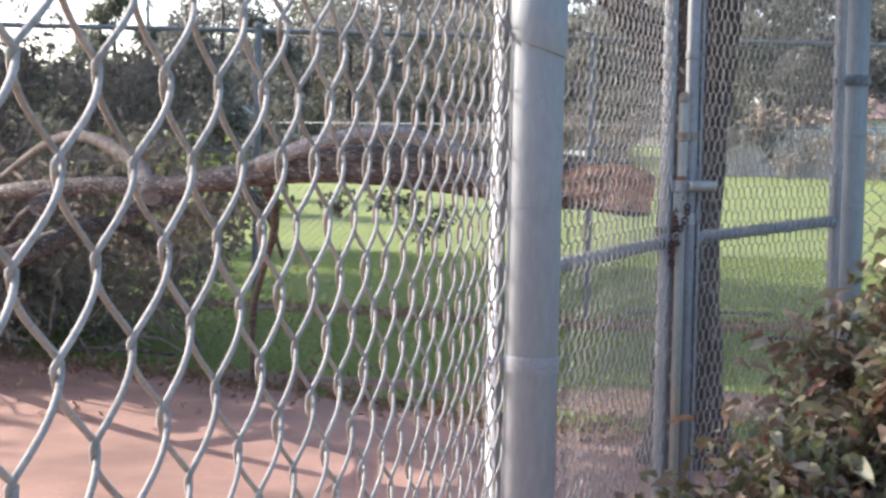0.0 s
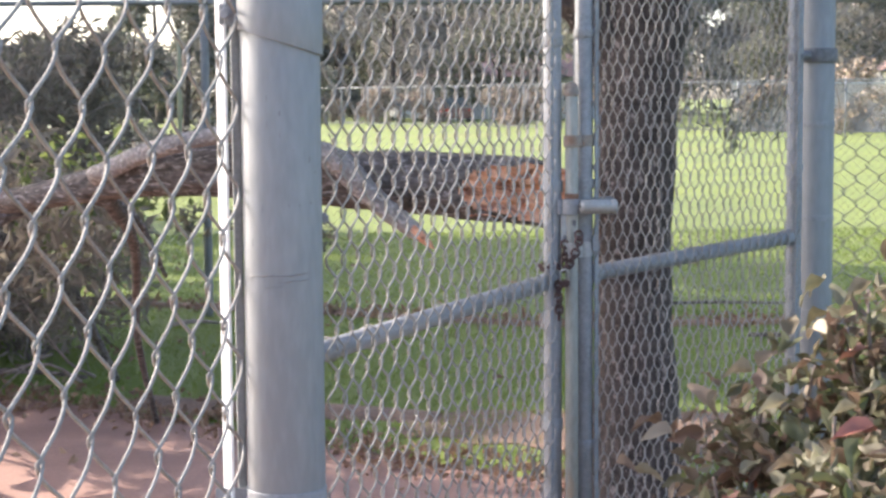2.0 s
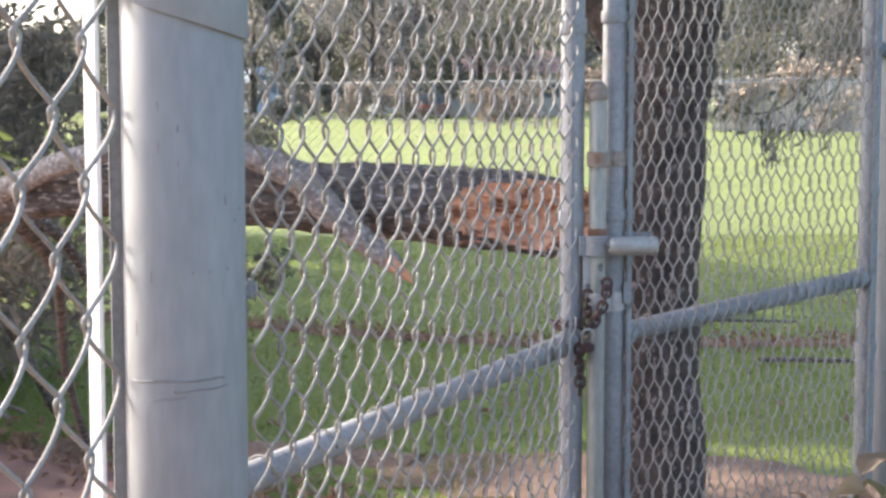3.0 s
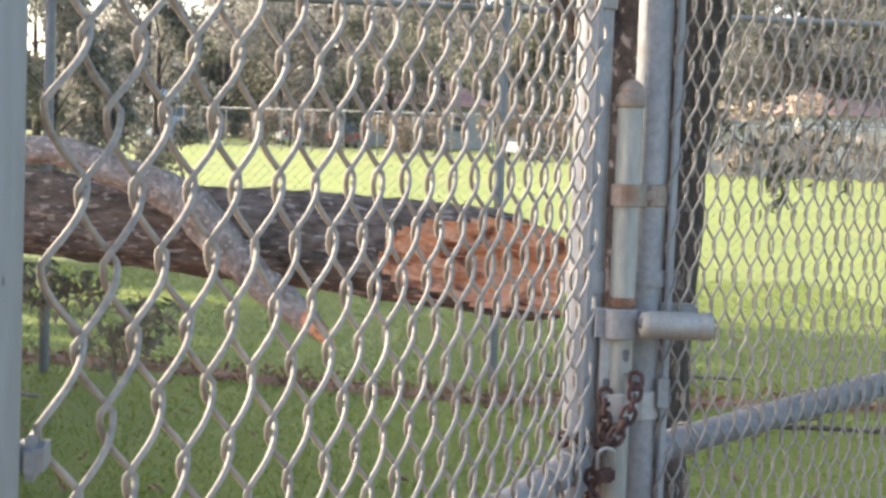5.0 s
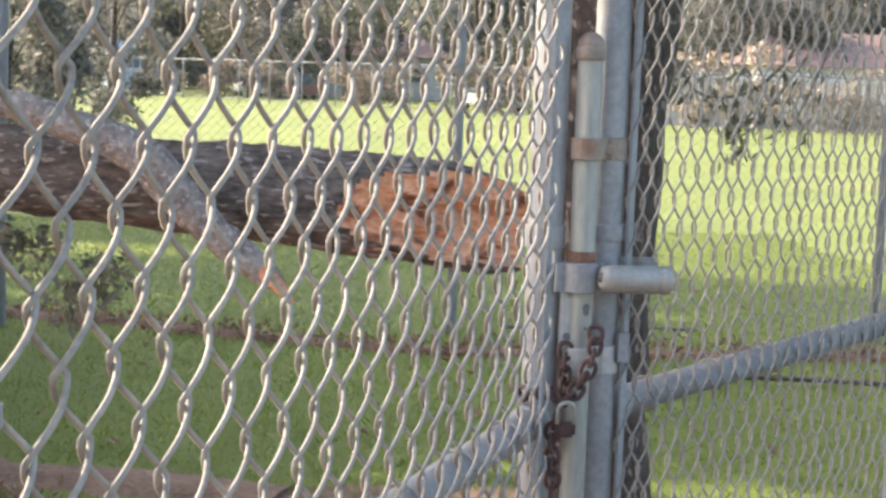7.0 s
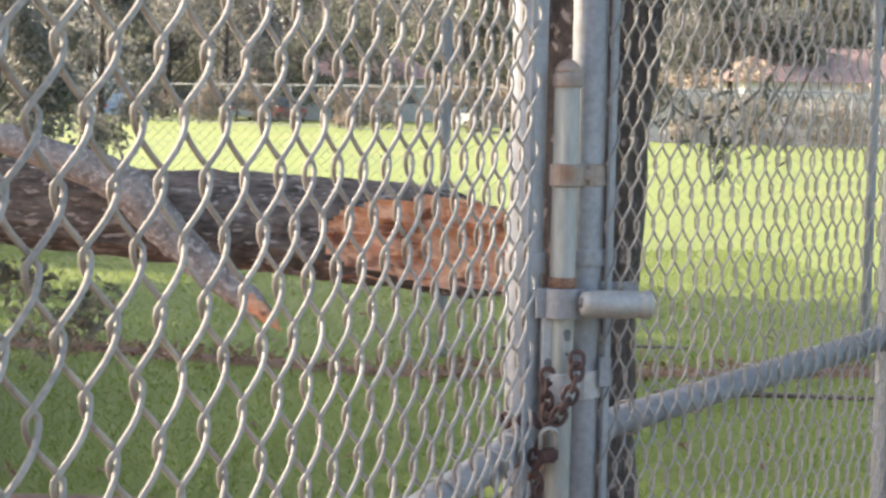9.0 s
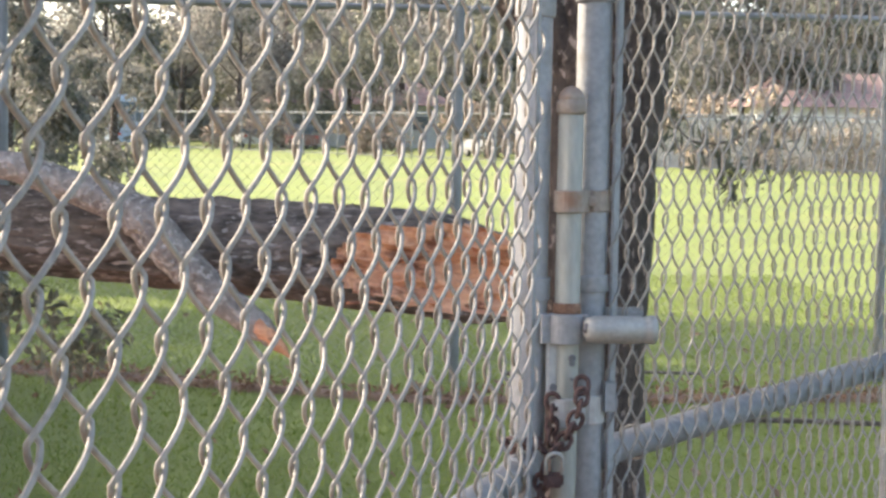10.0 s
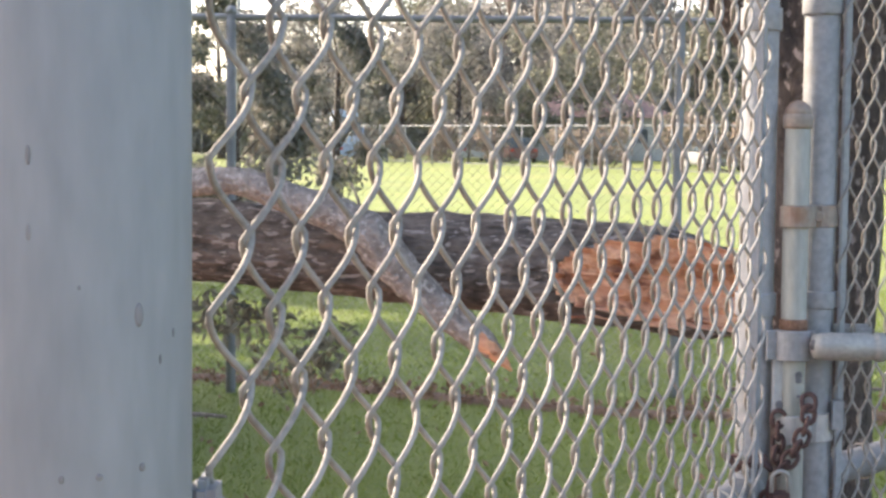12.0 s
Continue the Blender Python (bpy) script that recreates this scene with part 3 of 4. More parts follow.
def strap_pair(z, h, material, t, label):
    """A strap that runs round the drop rod and on to the gate stile."""
    pts = []
    for i in range(9):
        a = math.pi * (1.05 + 0.75 * i / 8)
        pts.append((RX + (RR + 0.0016) * math.cos(a), RY + (RR + 0.0016) * math.sin(a)))
    for i in range(7):
        a = math.pi * (1.38 + 0.62 * i / 6)
        pts.append((SR[0] + 0.0185 * math.cos(a), SR[1] + 0.0185 * math.sin(a)))
    bm = bmesh.new()
    rows = []
    for k, (x, y) in enumerate(pts):
        x1, y1 = pts[min(k + 1, len(pts) - 1)]
        x0, y0 = pts[max(k - 1, 0)]
        d = Vector((x1 - x0, y1 - y0)).normalized()
        nx, ny = d.y * 0.0028, -d.x * 0.0028
        rows.append([bm.verts.new(v) for v in ((x, y, z - h / 2), (x + nx, y + ny, z - h / 2 + 0.001), (x + nx, y + ny, z + h / 2 - 0.001), (x, y, z + h / 2))])
    for r0, r1 in zip(rows, rows[1:]):
        for k in range(4):
            bm.faces.new((r0[k], r1[k], r1[(k + 1) % 4], r0[(k + 1) % 4]))
    bm.faces.new(rows[0])
    bm.faces.new(rows[-1][::-1])
    bmesh.ops.recalc_face_normals(bm, faces=bm.faces)
    part("guide_strap", bm, material, t, label)


strap_pair(1.481, 0.0235, RUSTY, rod, "rust-stained guide strap")
strap_pair(1.258, 0.031, DULL, rod, "grey guide strap")
part("strap_ear", box(SR[0] + 0.021, SR[1] - 0.018, 1.272, 0.016, 0.004, 0.034, 0.002, 0.2), GALV, rod)
part("strap_bolt", pipe((SR[0] - 0.004, SR[1] - 0.024, 1.481), (SR[0] - 0.004, SR[1] - 0.012, 1.481), 0.006, 8), RUSTY, rod, "rusty bolt head")
part("rust_collar", lathe([(RR + 0.0004, 1.362), (RR + 0.0016, 1.364), (RR + 0.0014, 1.372), (RR + 0.0004, 1.374)], 22, Matrix.Translation((RX, RY, 0))), ORANGERUST, rod, "ring of orange rust")
# solid dark discs, with the holes' inner shade put into their colour
for z, s in ((1.316, 0.0042), (1.311, 0.0036), (1.294, 0.0018)):
    part("pin_hole", pipe((RX + 0.004, RY - RR - 0.0006, z), (RX + 0.004, RY - RR + 0.004, z), s, 12), DARKSTEEL, rod, "dark pin hole")

FZ = 1.347
latch = thing("fork_latch", (RX, RY - 0.02, FZ), "galvanised fork latch closed over the gate stiles", "latch")
pts = [(SL[0] + 0.008, SL[1] - 0.021)] + [(RX + (RR + 0.0045) * math.cos(math.pi * (1.08 + 0.72 * i / 10)), RY + (RR + 0.0045) * math.sin(math.pi * (1.08 + 0.72 * i / 10))) for i in range(11)] + [(RX + 0.02, RY - 0.013)]
bm = bmesh.new()
rows = []
for k, (x, y) in enumerate(pts):
    x1, y1 = pts[min(k + 1, len(pts) - 1)]
    x0, y0 = pts[max(k - 1, 0)]
    d = Vector((x1 - x0, y1 - y0)).normalized()
    nx, ny = d.y * 0.004, -d.x * 0.004
    rows.append([bm.verts.new(v) for v in ((x, y, FZ - 0.016), (x + nx, y + ny, FZ - 0.015), (x + nx, y + ny, FZ + 0.015), (x, y, FZ + 0.016))])
for r0, r1 in zip(rows, rows[1:]):
    for k in range(4):
        f = bm.faces.new((r0[k], r1[k], r1[(k + 1) % 4], r0[(k + 1) % 4]))
bm.faces.new(rows[0])
bm.faces.new(rows[-1][::-1])
bmesh.ops.recalc_face_normals(bm, faces=bm.faces)
part("collar", bm, GALV, latch)
m = Matrix.Translation((RX + 0.014, RY - 0.024, FZ + 0.001)) @ Matrix.Rotation(math.pi / 2, 4, "Y") @ Matrix.Rotation(0.03, 4, "X")
part("fork_arm", lathe([(0.008, 0.0), (0.0125, 0.003), (0.0145, 0.012), (0.0148, 0.058), (0.0135, 0.061), (0.0135, 0.064), (0.0152, 0.066), (0.0152, 0.074), (0.012, 0.0765)], 22, m), BRIGHT, latch, "bright round fork arm")
part("fork_arm", box(RX + 0.052, RY + 0.048, FZ + 0.006, 0.085, 0.012, 0.022, 0.004), GALV, latch)
part("rivet", lathe([(0.0065, -0.001), (0.0062, 0.002), (0.004, 0.004)], 14, Matrix.Translation((RX + 0.017, RY - 0.030, FZ + 0.003)) @ Matrix.Rotation(math.pi / 2, 4, "X")), DARKSTEEL, latch)
bm = box(SL[0] + 0.0235, SL[1] - 0.019, FZ - 0.044, 0.018, 0.004, 0.066, 0.0018, 0.25)
part("hasp_plate", bm, DULL, latch, "plate with a padlock hole")
# a dark disc again stands in for the shade inside
part("plate_hole", pipe((SL[0] + 0.0225, SL[1] - 0.0222, FZ - 0.063), (SL[0] + 0.0225, SL[1] - 0.017, FZ - 0.063), 0.0048, 12), DARKSTEEL, latch, "dark hole")


# ---- rusty chain ----
def chain_run(t, pts, pitch, length, wire, seed, material):
    """Links laid along a path, every other one turned on edge."""
    q = [Vector(p[:3]) for p in curve_pts(pts, 60)]
    walked, dist = [0.0], 0.0
    for a, b in zip(q, q[1:]):
        dist += (b - a).length
        walked.append(dist)
    rc = random.Random(seed)
    n = int(dist / pitch)
    for i in range(n):
        s = (i + 0.5) * pitch
        k = next(j for j in range(1, len(walked)) if walked[j] >= s)
        p = q[k - 1].lerp(q[k], (s - walked[k - 1]) / max(walked[k] - walked[k - 1], 1e-6))
        d = (q[min(k + 2, 59)] - q[max(k - 3, 0)]).normalized()
        m = Matrix.Translation(p) @ d.to_track_quat("X", "Z").to_matrix().to_4x4() @ Matrix.Rotation((math.pi / 2 if i % 2 else 0) + rc.uniform(-0.35, 0.35) + 0.5, 4, "X")
        ring = []
        hl, hw = length / 2 - wire, wire * 1.55
        for j in range(16):
            a = 2 * math.pi * j / 16
            ring.append(m @ Vector((hw * math.cos(a) + math.copysign(hl - hw, math.cos(a)) * min(1, abs(math.cos(a)) * 3), hw * math.sin(a), 0)))
        ring.append(ring[0])
        ring.append(ring[1])
        part("chain_link", sweep(ring, wire * 0.5 * 1.12, 7), material, t)


chain = thing("lock_chain", (0.495, 1.02, 1.2), "rusted steel chain wrapped round the gate stiles", "chain")
chain_run(chain, [(RX + 0.012, RY - 0.026, 1.296), (RX + 0.011, RY - 0.032, 1.278), (RX + 0.004, RY - 0.036, 1.255), (RX - 0.008, RY - 0.036, 1.232), (RX - 0.026, RY - 0.036, 1.213)], 0.0125, 0.0195, 0.0046, 1, RUST)
chain_run(chain, [(RX - 0.03, RY - 0.034, 1.224), (SL[0] + 0.004, SL[1] - 0.036, 1.228), (SL[0] - 0.018, SL[1] - 0.032, 1.224), (SL[0] - 0.03, SL[1] - 0.008, 1.226)], 0.0125, 0.0195, 0.0046, 2, RUST)
chain_run(chain, [(RX - 0.028, RY - 0.036, 1.208), (RX - 0.031, RY - 0.036, 1.180), (RX - 0.029, RY - 0.036, 1.150), (RX - 0.030, RY - 0.036, 1.112)], 0.0125, 0.0195, 0.0046, 3, RUST)
chain_run(chain, [(SL[0] + 0.022, SL[1] - 0.024, 1.276), (SL[0] + 0.022, SL[1] - 0.026, 1.252), (SL[0] + 0.02, SL[1] - 0.03, 1.226)], 0.0125, 0.0195, 0.0045, 4, RUST)
lock = thing("padlock", (RX - 0.03, RY - 0.045, 1.2), "small worn padlock with bright shackle on the chain", "padlock")
pts = [(RX - 0.020 + 0.0085 * math.cos(a), RY - 0.048 - 0.004 * math.sin(a), 1.214 + 0.009 * math.sin(a)) for a in [math.pi * (0.02 + 0.96 * i / 12) for i in range(13)]]
pts = [(pts[0][0], pts[0][1], 1.2)] + pts + [(pts[-1][0], pts[-1][1], 1.2)]
part("shackle", sweep(pts, 0.0022, 9), BRIGHT, lock, "bright steel shackle")
part("lock_body", box(RX - 0.020, RY - 0.0465, 1.194, 0.021, 0.010, 0.016, 0.003), RUST, lock)

# fence that goes on from the hinge post
fr = thing("end_fence", (2.6, 1.95, GROUND), "galvanised chain-link fence beyond the gate", "fence")
part("top_rail", pipe((HP[0] + 0.04, HP[1], 2.15), (4.2, 2.4, 2.15), 0.021, 16), GALV, fr)
part("line_post", pipe((4.22, 2.42, GROUND), (4.22, 2.42, 2.19), 0.03, 18), GALV, fr)
chain_link(fr, (HP[0] + 0.044, HP[1] + 0.01), (4.2, 2.4), GROUND + 0.03, 1.78, 0.063, 0.0014, 12, sides=5, steps=12)


# ---- park fence beyond the grass ----
MY, MTOP = 9.3, 2.26
park = thing("park_fence", (0, MY, 0), "grey chain-link park fence with a top rail", "fence")
part("top_rail", pipe((-14, MY + 0.3, MTOP), (16, MY, MTOP), 0.021, 12), GALV, park)
for x in (-11.84, -9.16, -6.48, -3.8, -1.12, 1.56, 4.24, 6.92, 9.6, 12.3):
    y = MY + 0.3 - 0.3 * (x + 14) / 30
    part("fence_post", pipe((x, y, 0), (x, y, MTOP + 0.03), 0.03, 14), GALV, park)
    part("post_cap", lathe([(0.034, MTOP + 0.02), (0.034, MTOP + 0.045), (0.02, MTOP + 0.065), (0.003, MTOP + 0.07)], 12, Matrix.Translation((x, y, 0))), GALV, park)
pitch, hgt, rad = 0.06, MTOP - 0.06, 0.0016
nz = int(hgt / (pitch / 2))
x0, x1 = -6.0, 8.0
nw = int((x1 - x0) / (pitch / 2))
V, F = [], []
for i in range(nw):
    xa = x0 + i * pitch / 2
    base = len(V)
    y = MY + 0.3 - 0.3 * (xa + 14) / 30 - 0.024
    for k in range(nz + 1):
        xx = xa + (pitch / 2 if (k + i) % 2 else 0)
        zz = 0.04 + k * pitch / 2
        yy = y + (0.0015 if k % 2 else -0.0015)
        for a in (0, 2.094, 4.189):
            V.append((xx + rad * math.cos(a), yy + rad * math.sin(a), zz))
    for k in range(nz):
        for a in range(3):
            b0, b1 = base + 3 * k, base + 3 * k + 3
            F.append((b0 + a, b0 + (a + 1) % 3, b1 + (a + 1) % 3, b1 + a))
me = bpy.data.meshes.new("woven_wire")
me.from_pydata(V, [], F)
tagged(part("woven_wire", me, WIRE, park), kind="stuff")


# ---- fallen tree ----
fallen = thing("fallen_tree", (-2.4, 4.7, GROUND), "broken tree trunk lying on its limbs behind the gate", "fallen tree")
AXIS = [(0.69, 2.305, 1.272, 0.070), (0.64, 2.30, 1.286, 0.082), (0.56, 2.30, 1.304, 0.091), (0.46, 2.30, 1.317, 0.092), (0.25, 2.30, 1.334, 0.085), (0.0, 2.30, 1.350, 0.077), (-0.3, 2.31, 1.372, 0.071), (-0.6, 2.36, 1.345, 0.050), (-0.95, 2.52, 1.28, 0.032), (-1.4, 2.95, 1.25, 0.030), (-2.0, 3.7, 1.15, 0.036), (-2.7, 4.9, 0.85, 0.05), (-3.3, 6.6, 0.2, 0.06)]
RINGS = 300
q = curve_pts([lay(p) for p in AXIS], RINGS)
sides = 56
bark, wood = bmesh.new(), bmesh.new()
rings, cut = [], []
for i, p in enumerate(q):
    c, r = Vector(p[:3]), p[3]
    d = Vector(q[min(i + 2, RINGS - 1)][:3]) - Vector(q[max(i - 2, 0)][:3])
    d.normalize()
    up = Vector((0, 0, 1))
    up = (up - d * d.dot(up)).normalized()
    sd = d.cross(up)
    ring, flags = [], []
    for k in range(sides):
        a = 2 * math.pi * k / sides
        v = up * math.cos(a) + sd * math.sin(a)
        w = c + v * r
        bumpy = 0.09 * noise.noise(Vector((w.x * 4, math.cos(a) * 3, math.sin(a) * 3))) + 0.05 * noise.noise(Vector((w.x * 9, math.cos(a) * 9, math.sin(a) * 9))) + 0.045 * noise.noise(Vector((w.x * 28, math.cos(a) * 5, math.sin(a) * 5)))
        bumpy += 0.03 * max(0.0, noise.noise(Vector((w.x * 22, math.cos(a) * 14, math.sin(a) * 14))))
        w = c + v * r * (1 + bumpy)
        torn = False
        if p[0] > 0.30 and p[1] < 2.4:
            # slanting torn face, open towards the gate
            u = (p[0] - 0.37) / 0.34
            grain = 0.024 * noise.noise(Vector((w.x * 11, 1.7, w.z * 40))) + 0.012 * noise.noise(Vector((w.x * 24, 5.1, w.z * 120)))
            hgt = (w.z - c.z) / r
            face = 2.30 - r * (0.98 - 1.15 * u - 0.42 * (0.5 - abs(hgt + 0.05)) ) + grain
            if w.y < face and -0.80 + 0.1 * u < hgt < 0.84 + 0.16 * u and u > -0.02 + 0.25 * abs(hgt) ** 2 + 0.22 * noise.noise(Vector((3.3, 0.4, w.z * 34))) + 0.08 * noise.noise(Vector((1.3, 0.4, w.z * 110))):
                w.y = face
                torn = True
        ring.append(w)
        flags.append(torn)
    rings.append(ring)
    cut.append(flags)
bv = [[bark.verts.new(v) for v in ring] for ring in rings]
wv = [[wood.verts.new(v) for v in ring] for ring in rings]
for i in range(RINGS - 1):
    for k in range(sides):
        k1 = (k + 1) % sides
        torn = sum((cut[i][k], cut[i][k1], cut[i + 1][k], cut[i + 1][k1])) >= 2
        b, vs = (wood, wv) if torn else (bark, bv)
        f = b.faces.new((vs[i][k], vs[i][k1], vs[i + 1][k1], vs[i + 1][k]))
        f.smooth = not torn
wood.faces.new(wv[0][::-1])
for b in (bark, wood):
    bmesh.ops.delete(b, geom=[v for v in b.verts if not v.link_faces], context="VERTS")
    bmesh.ops.recalc_face_normals(b, faces=b.faces)
trunk = part("trunk", bark, LOGBARK, fallen, "rough dark fallen trunk")
torn_face = part("torn_wood", wood, TORN, fallen, "splintered raw orange wood")
rs = random.Random(5)
for k in range(26):
    x, z = rs.uniform(0.42, 0.67), rs.uniform(1.215, 1.375)
    y = 2.30 - 0.085 * (0.98 - 1.15 * (x - 0.37) / 0.34) - rs.uniform(0.0, 0.012)
    ln, wd = rs.uniform(0.03, 0.10), rs.uniform(0.0025, 0.006)
    part("splinter", sweep([(x - ln * 0.5, y + 0.004, z + rs.uniform(-0.004, 0.004)), (x, y - 0.002, z), (x + ln * 0.5, y + 0.004 + rs.uniform(-0.004, 0.01), z - 0.1 * ln + rs.uniform(-0.004, 0.004))], [wd, wd * 0.8, 0.0006], 5, flat=0.5), TORN, torn_face)

# pale limb that crosses the trunk and ends in a torn tip
part("limb", limb([(-0.66, 2.33, 1.36, 0.028), (-0.46, 2.21, 1.440, 0.025), (-0.22, 2.16, 1.482, 0.0245), (-0.10, 2.16, 1.450, 0.027), (0.005, 2.16, 1.412, 0.034), (0.050, 2.155, 1.372, 0.036), (0.10, 2.15, 1.318, 0.032), (0.165, 2.15, 1.26, 0.028), (0.225, 2.15, 1.213, 0.023), (0.255, 2.15, 1.188, 0.012)], 44, 16, 0.16, 2.0), LIMB, fallen, "pale grey-tan limb")
part("torn_tip", limb([(0.20, 2.142, 1.235, 0.012), (0.232, 2.14, 1.208, 0.0165), (0.26, 2.142, 1.182, 0.010), (0.276, 2.145, 1.164, 0.002)], 10, 9, 0.35, 7.0), TORN, fallen, "raw orange torn tip")
part("limb", limb([(0.05, 2.17, 1.39, 0.024), (0.02, 2.22, 1.405, 0.03), (-0.03, 2.26, 1.39, 0.028)], 8, 12, 0.15, 3.0), LIMB, fallen)
part("limb", limb([(-0.64, 2.40, 1.30, 0.024), (-0.62, 2.8, 1.12, 0.016), (-0.72, 3.5, 0.75, 0.013), (-0.75, 4.2, 0.29, 0.012)], 16, 12, 0.14, 5.0), LOGBARK, fallen, "limb propping the trunk")
for j, pts in enumerate([
    [(-1.05, 2.55, 1.24, 0.04), (-1.25, 3.1, 1.36, 0.03), (-1.75, 4.0, 1.42, 0.024), (-2.4, 5.0, 1.1, 0.015)],
    [(-1.5, 2.75, 1.18, 0.04), (-1.6, 3.6, 1.2, 0.03), (-1.9, 4.4, 1.15, 0.024), (-2.3, 5.0, 0.8, 0.018), (-2.4, 5.4, 0.0, 0.012)],
    [(-2.0, 4.0, 0.85, 0.06), (-1.7, 5.0, 0.95, 0.04), (-1.5, 5.9, 0.65, 0.03), (-1.35, 6.6, 0.02, 0.02)],
    [(-2.2, 4.6, 0.75, 0.06), (-2.9, 5.4, 1.35, 0.04), (-3.6, 6.6, 1.6, 0.03), (-4.4, 8.0, 1.6, 0.015)],
    [(-2.6, 5.4, 0.55, 0.06), (-2.2, 6.6, 1.1, 0.04), (-1.9, 7.6, 1.3, 0.03), (-1.75, 8.4, 0.9, 0.015)],
    [(-3.0, 6.2, 0.4, 0.05), (-2.6, 7.2, 1.1, 0.035), (-2.3, 8.0, 1.35, 0.025), (-2.0, 8.6, 1.3, 0.012)],
    [(-2.8, 5.8, 0.5, 0.05), (-3.4, 6.0, 0.8, 0.03), (-3.9, 6.4, 0.4, 0.025), (-4.3, 6.8, 0.0, 0.015)],
    [(-1.2, 2.75, 1.15, 0.04), (-0.95, 3.2, 1.25, 0.03), (-0.8, 3.7, 1.15, 0.02), (-0.75, 4.2, 0.85, 0.008)],
]):
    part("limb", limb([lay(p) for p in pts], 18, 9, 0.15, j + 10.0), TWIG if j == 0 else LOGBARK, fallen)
rt = random.Random(8)
for k in range(170):
    s = (rt.uniform(-4.6, -1.3), rt.uniform(5.4, 8.6), rt.uniform(0.15, 1.6))
    e = Vector((rt.uniform(-0.5, 0.5), rt.uniform(-0.4, 0.4), rt.uniform(-0.6, 0.5)))
    s = Vector(s)
    part("twig", limb([lay(p) for p in ((*s, 0.010), (*(s + e * 0.5 + Vector((0, 0, rt.uniform(-0.1, 0.15)))), 0.007), (*(s + e * 1.3), 0.003))], 8, 5, 0.1, k), TWIG, fallen)
rng = np.random.default_rng(31)
cr = [(x, y, z) for x, y, z in zip(rng.uniform(-5.4, -1.75, 70), rng.uniform(7.4, 9.0, 70), rng.uniform(0.15, 1.9, 70))]
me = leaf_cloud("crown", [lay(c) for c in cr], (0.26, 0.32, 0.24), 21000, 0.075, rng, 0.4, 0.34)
part("crown", me, WILT, fallen, "dense brownish wilting crown")
cr = [(-1.05, 3.9, 1.1), (-1.5, 4.6, 1.3), (-1.9, 4.9, 1.2), (-2.3, 5.2, 1.1), (-1.35, 6.2, 0.8), (-1.6, 6.0, 0.55), (-2.0, 5.8, 0.8), (-2.5, 5.6, 0.4), (-1.5, 5.3, 0.9)]
part("crown", leaf_cloud("crown", [lay(c) for c in cr], (0.24, 0.32, 0.2), 2600, 0.065, rng, 0.6, 0.34), WILT, fallen)
cr = [(x, y, z) for x, y, z in zip(rng.uniform(-5.0, -1.6, 75), rng.uniform(6.7, 8.9, 75), rng.uniform(0.1, 1.35, 75))]
part("brush", leaf_cloud("brush", [lay(c) for c in cr], (0.29, 0.36, 0.28), 17000, 0.075, rng, 0.5, 0.22), BRUSH, fallen, "tangled brown dead brush")
# the sprays' green also stands in for sunlit lawn behind the brush
cr = [(-1.2, 5.2, 1.22), (-1.45, 5.4, 1.28), (-1.75, 5.6, 1.3), (-0.95, 4.9, 1.15), (-1.2, 5.0, 1.0), (-1.6, 5.5, 1.1), (-2.2, 6.2, 1.25)]
part("sprays", leaf_cloud("sprays", [lay(c) for c in cr], (0.22, 0.25, 0.16), 560, 0.055, rng, 0.3, 0.5), IVY, fallen, "green sprays toned for sunlit lawn showing through")
# small sprays on and under the trunk
low = [(-0.16, 2.24, 1.235), (-0.05, 2.22, 1.20), (-0.24, 2.26, 1.25), (-0.10, 2.26, 1.15), (-0.4, 2.3, 1.24)]
tagged(part("spray", leaf_cloud("spray", low, (0.07, 0.058, 0.05), 520, 0.028, rng, 0.5, 0.4), DARKLEAF, fallen), kind="stuff")
tagged(part("sprig", leaf_cloud("sprig", [(-0.06, 2.46, 1.46), (-0.085, 2.45, 1.435)], (0.046, 0.042, 0.034), 40, 0.026, rng, 0.5, 0.4), DARKLEAF, fallen), kind="stuff")
part("twig", limb([(0.01, 2.3, 1.40, 0.004), (0.005, 2.33, 1.44, 0.003), (-0.01, 2.35, 1.475, 0.0015)], 8, 5), TWIG, fallen)
part("twig", limb([(-0.10, 2.3, 1.40, 0.004), (-0.08, 2.4, 1.43, 0.003), (-0.06, 2.46, 1.47, 0.0015)], 8, 5), TWIG, fallen)
for k, (a, b, r) in enumerate((((-1.06, 6.6, 0.32), (-0.78, 6.62, 0.33), 0.012), ((-2.2, 6.9, 0.03), (-1.5, 6.5, 0.05), 0.018), ((2.5, 7.98, 0.03), (4.3, 7.5, 0.03), 0.016), ((1.9, 9.6, 0.03), (3.1, 9.45, 0.05), 0.014))):
    t = thing("broken_stick", a, "pale broken stick lying by the fallen tree" if k == 0 else "dark bark-covered stick lying on the grass", "stick", "sticks")
    part("stick", limb([(*a, r), (*((Vector(a) + Vector(b)) / 2 + Vector((0, 0, 0.015))), r * 0.9), (*b, r * 0.6)], 9, 8, 0.1, k), LIMB if k == 0 else LOGBARK, t)


# ---- standing tree ----
tree = thing("lone_tree", (1.33, 4.45, -0.42), "standing dark-barked tree with drooping leafy twigs", "tree")
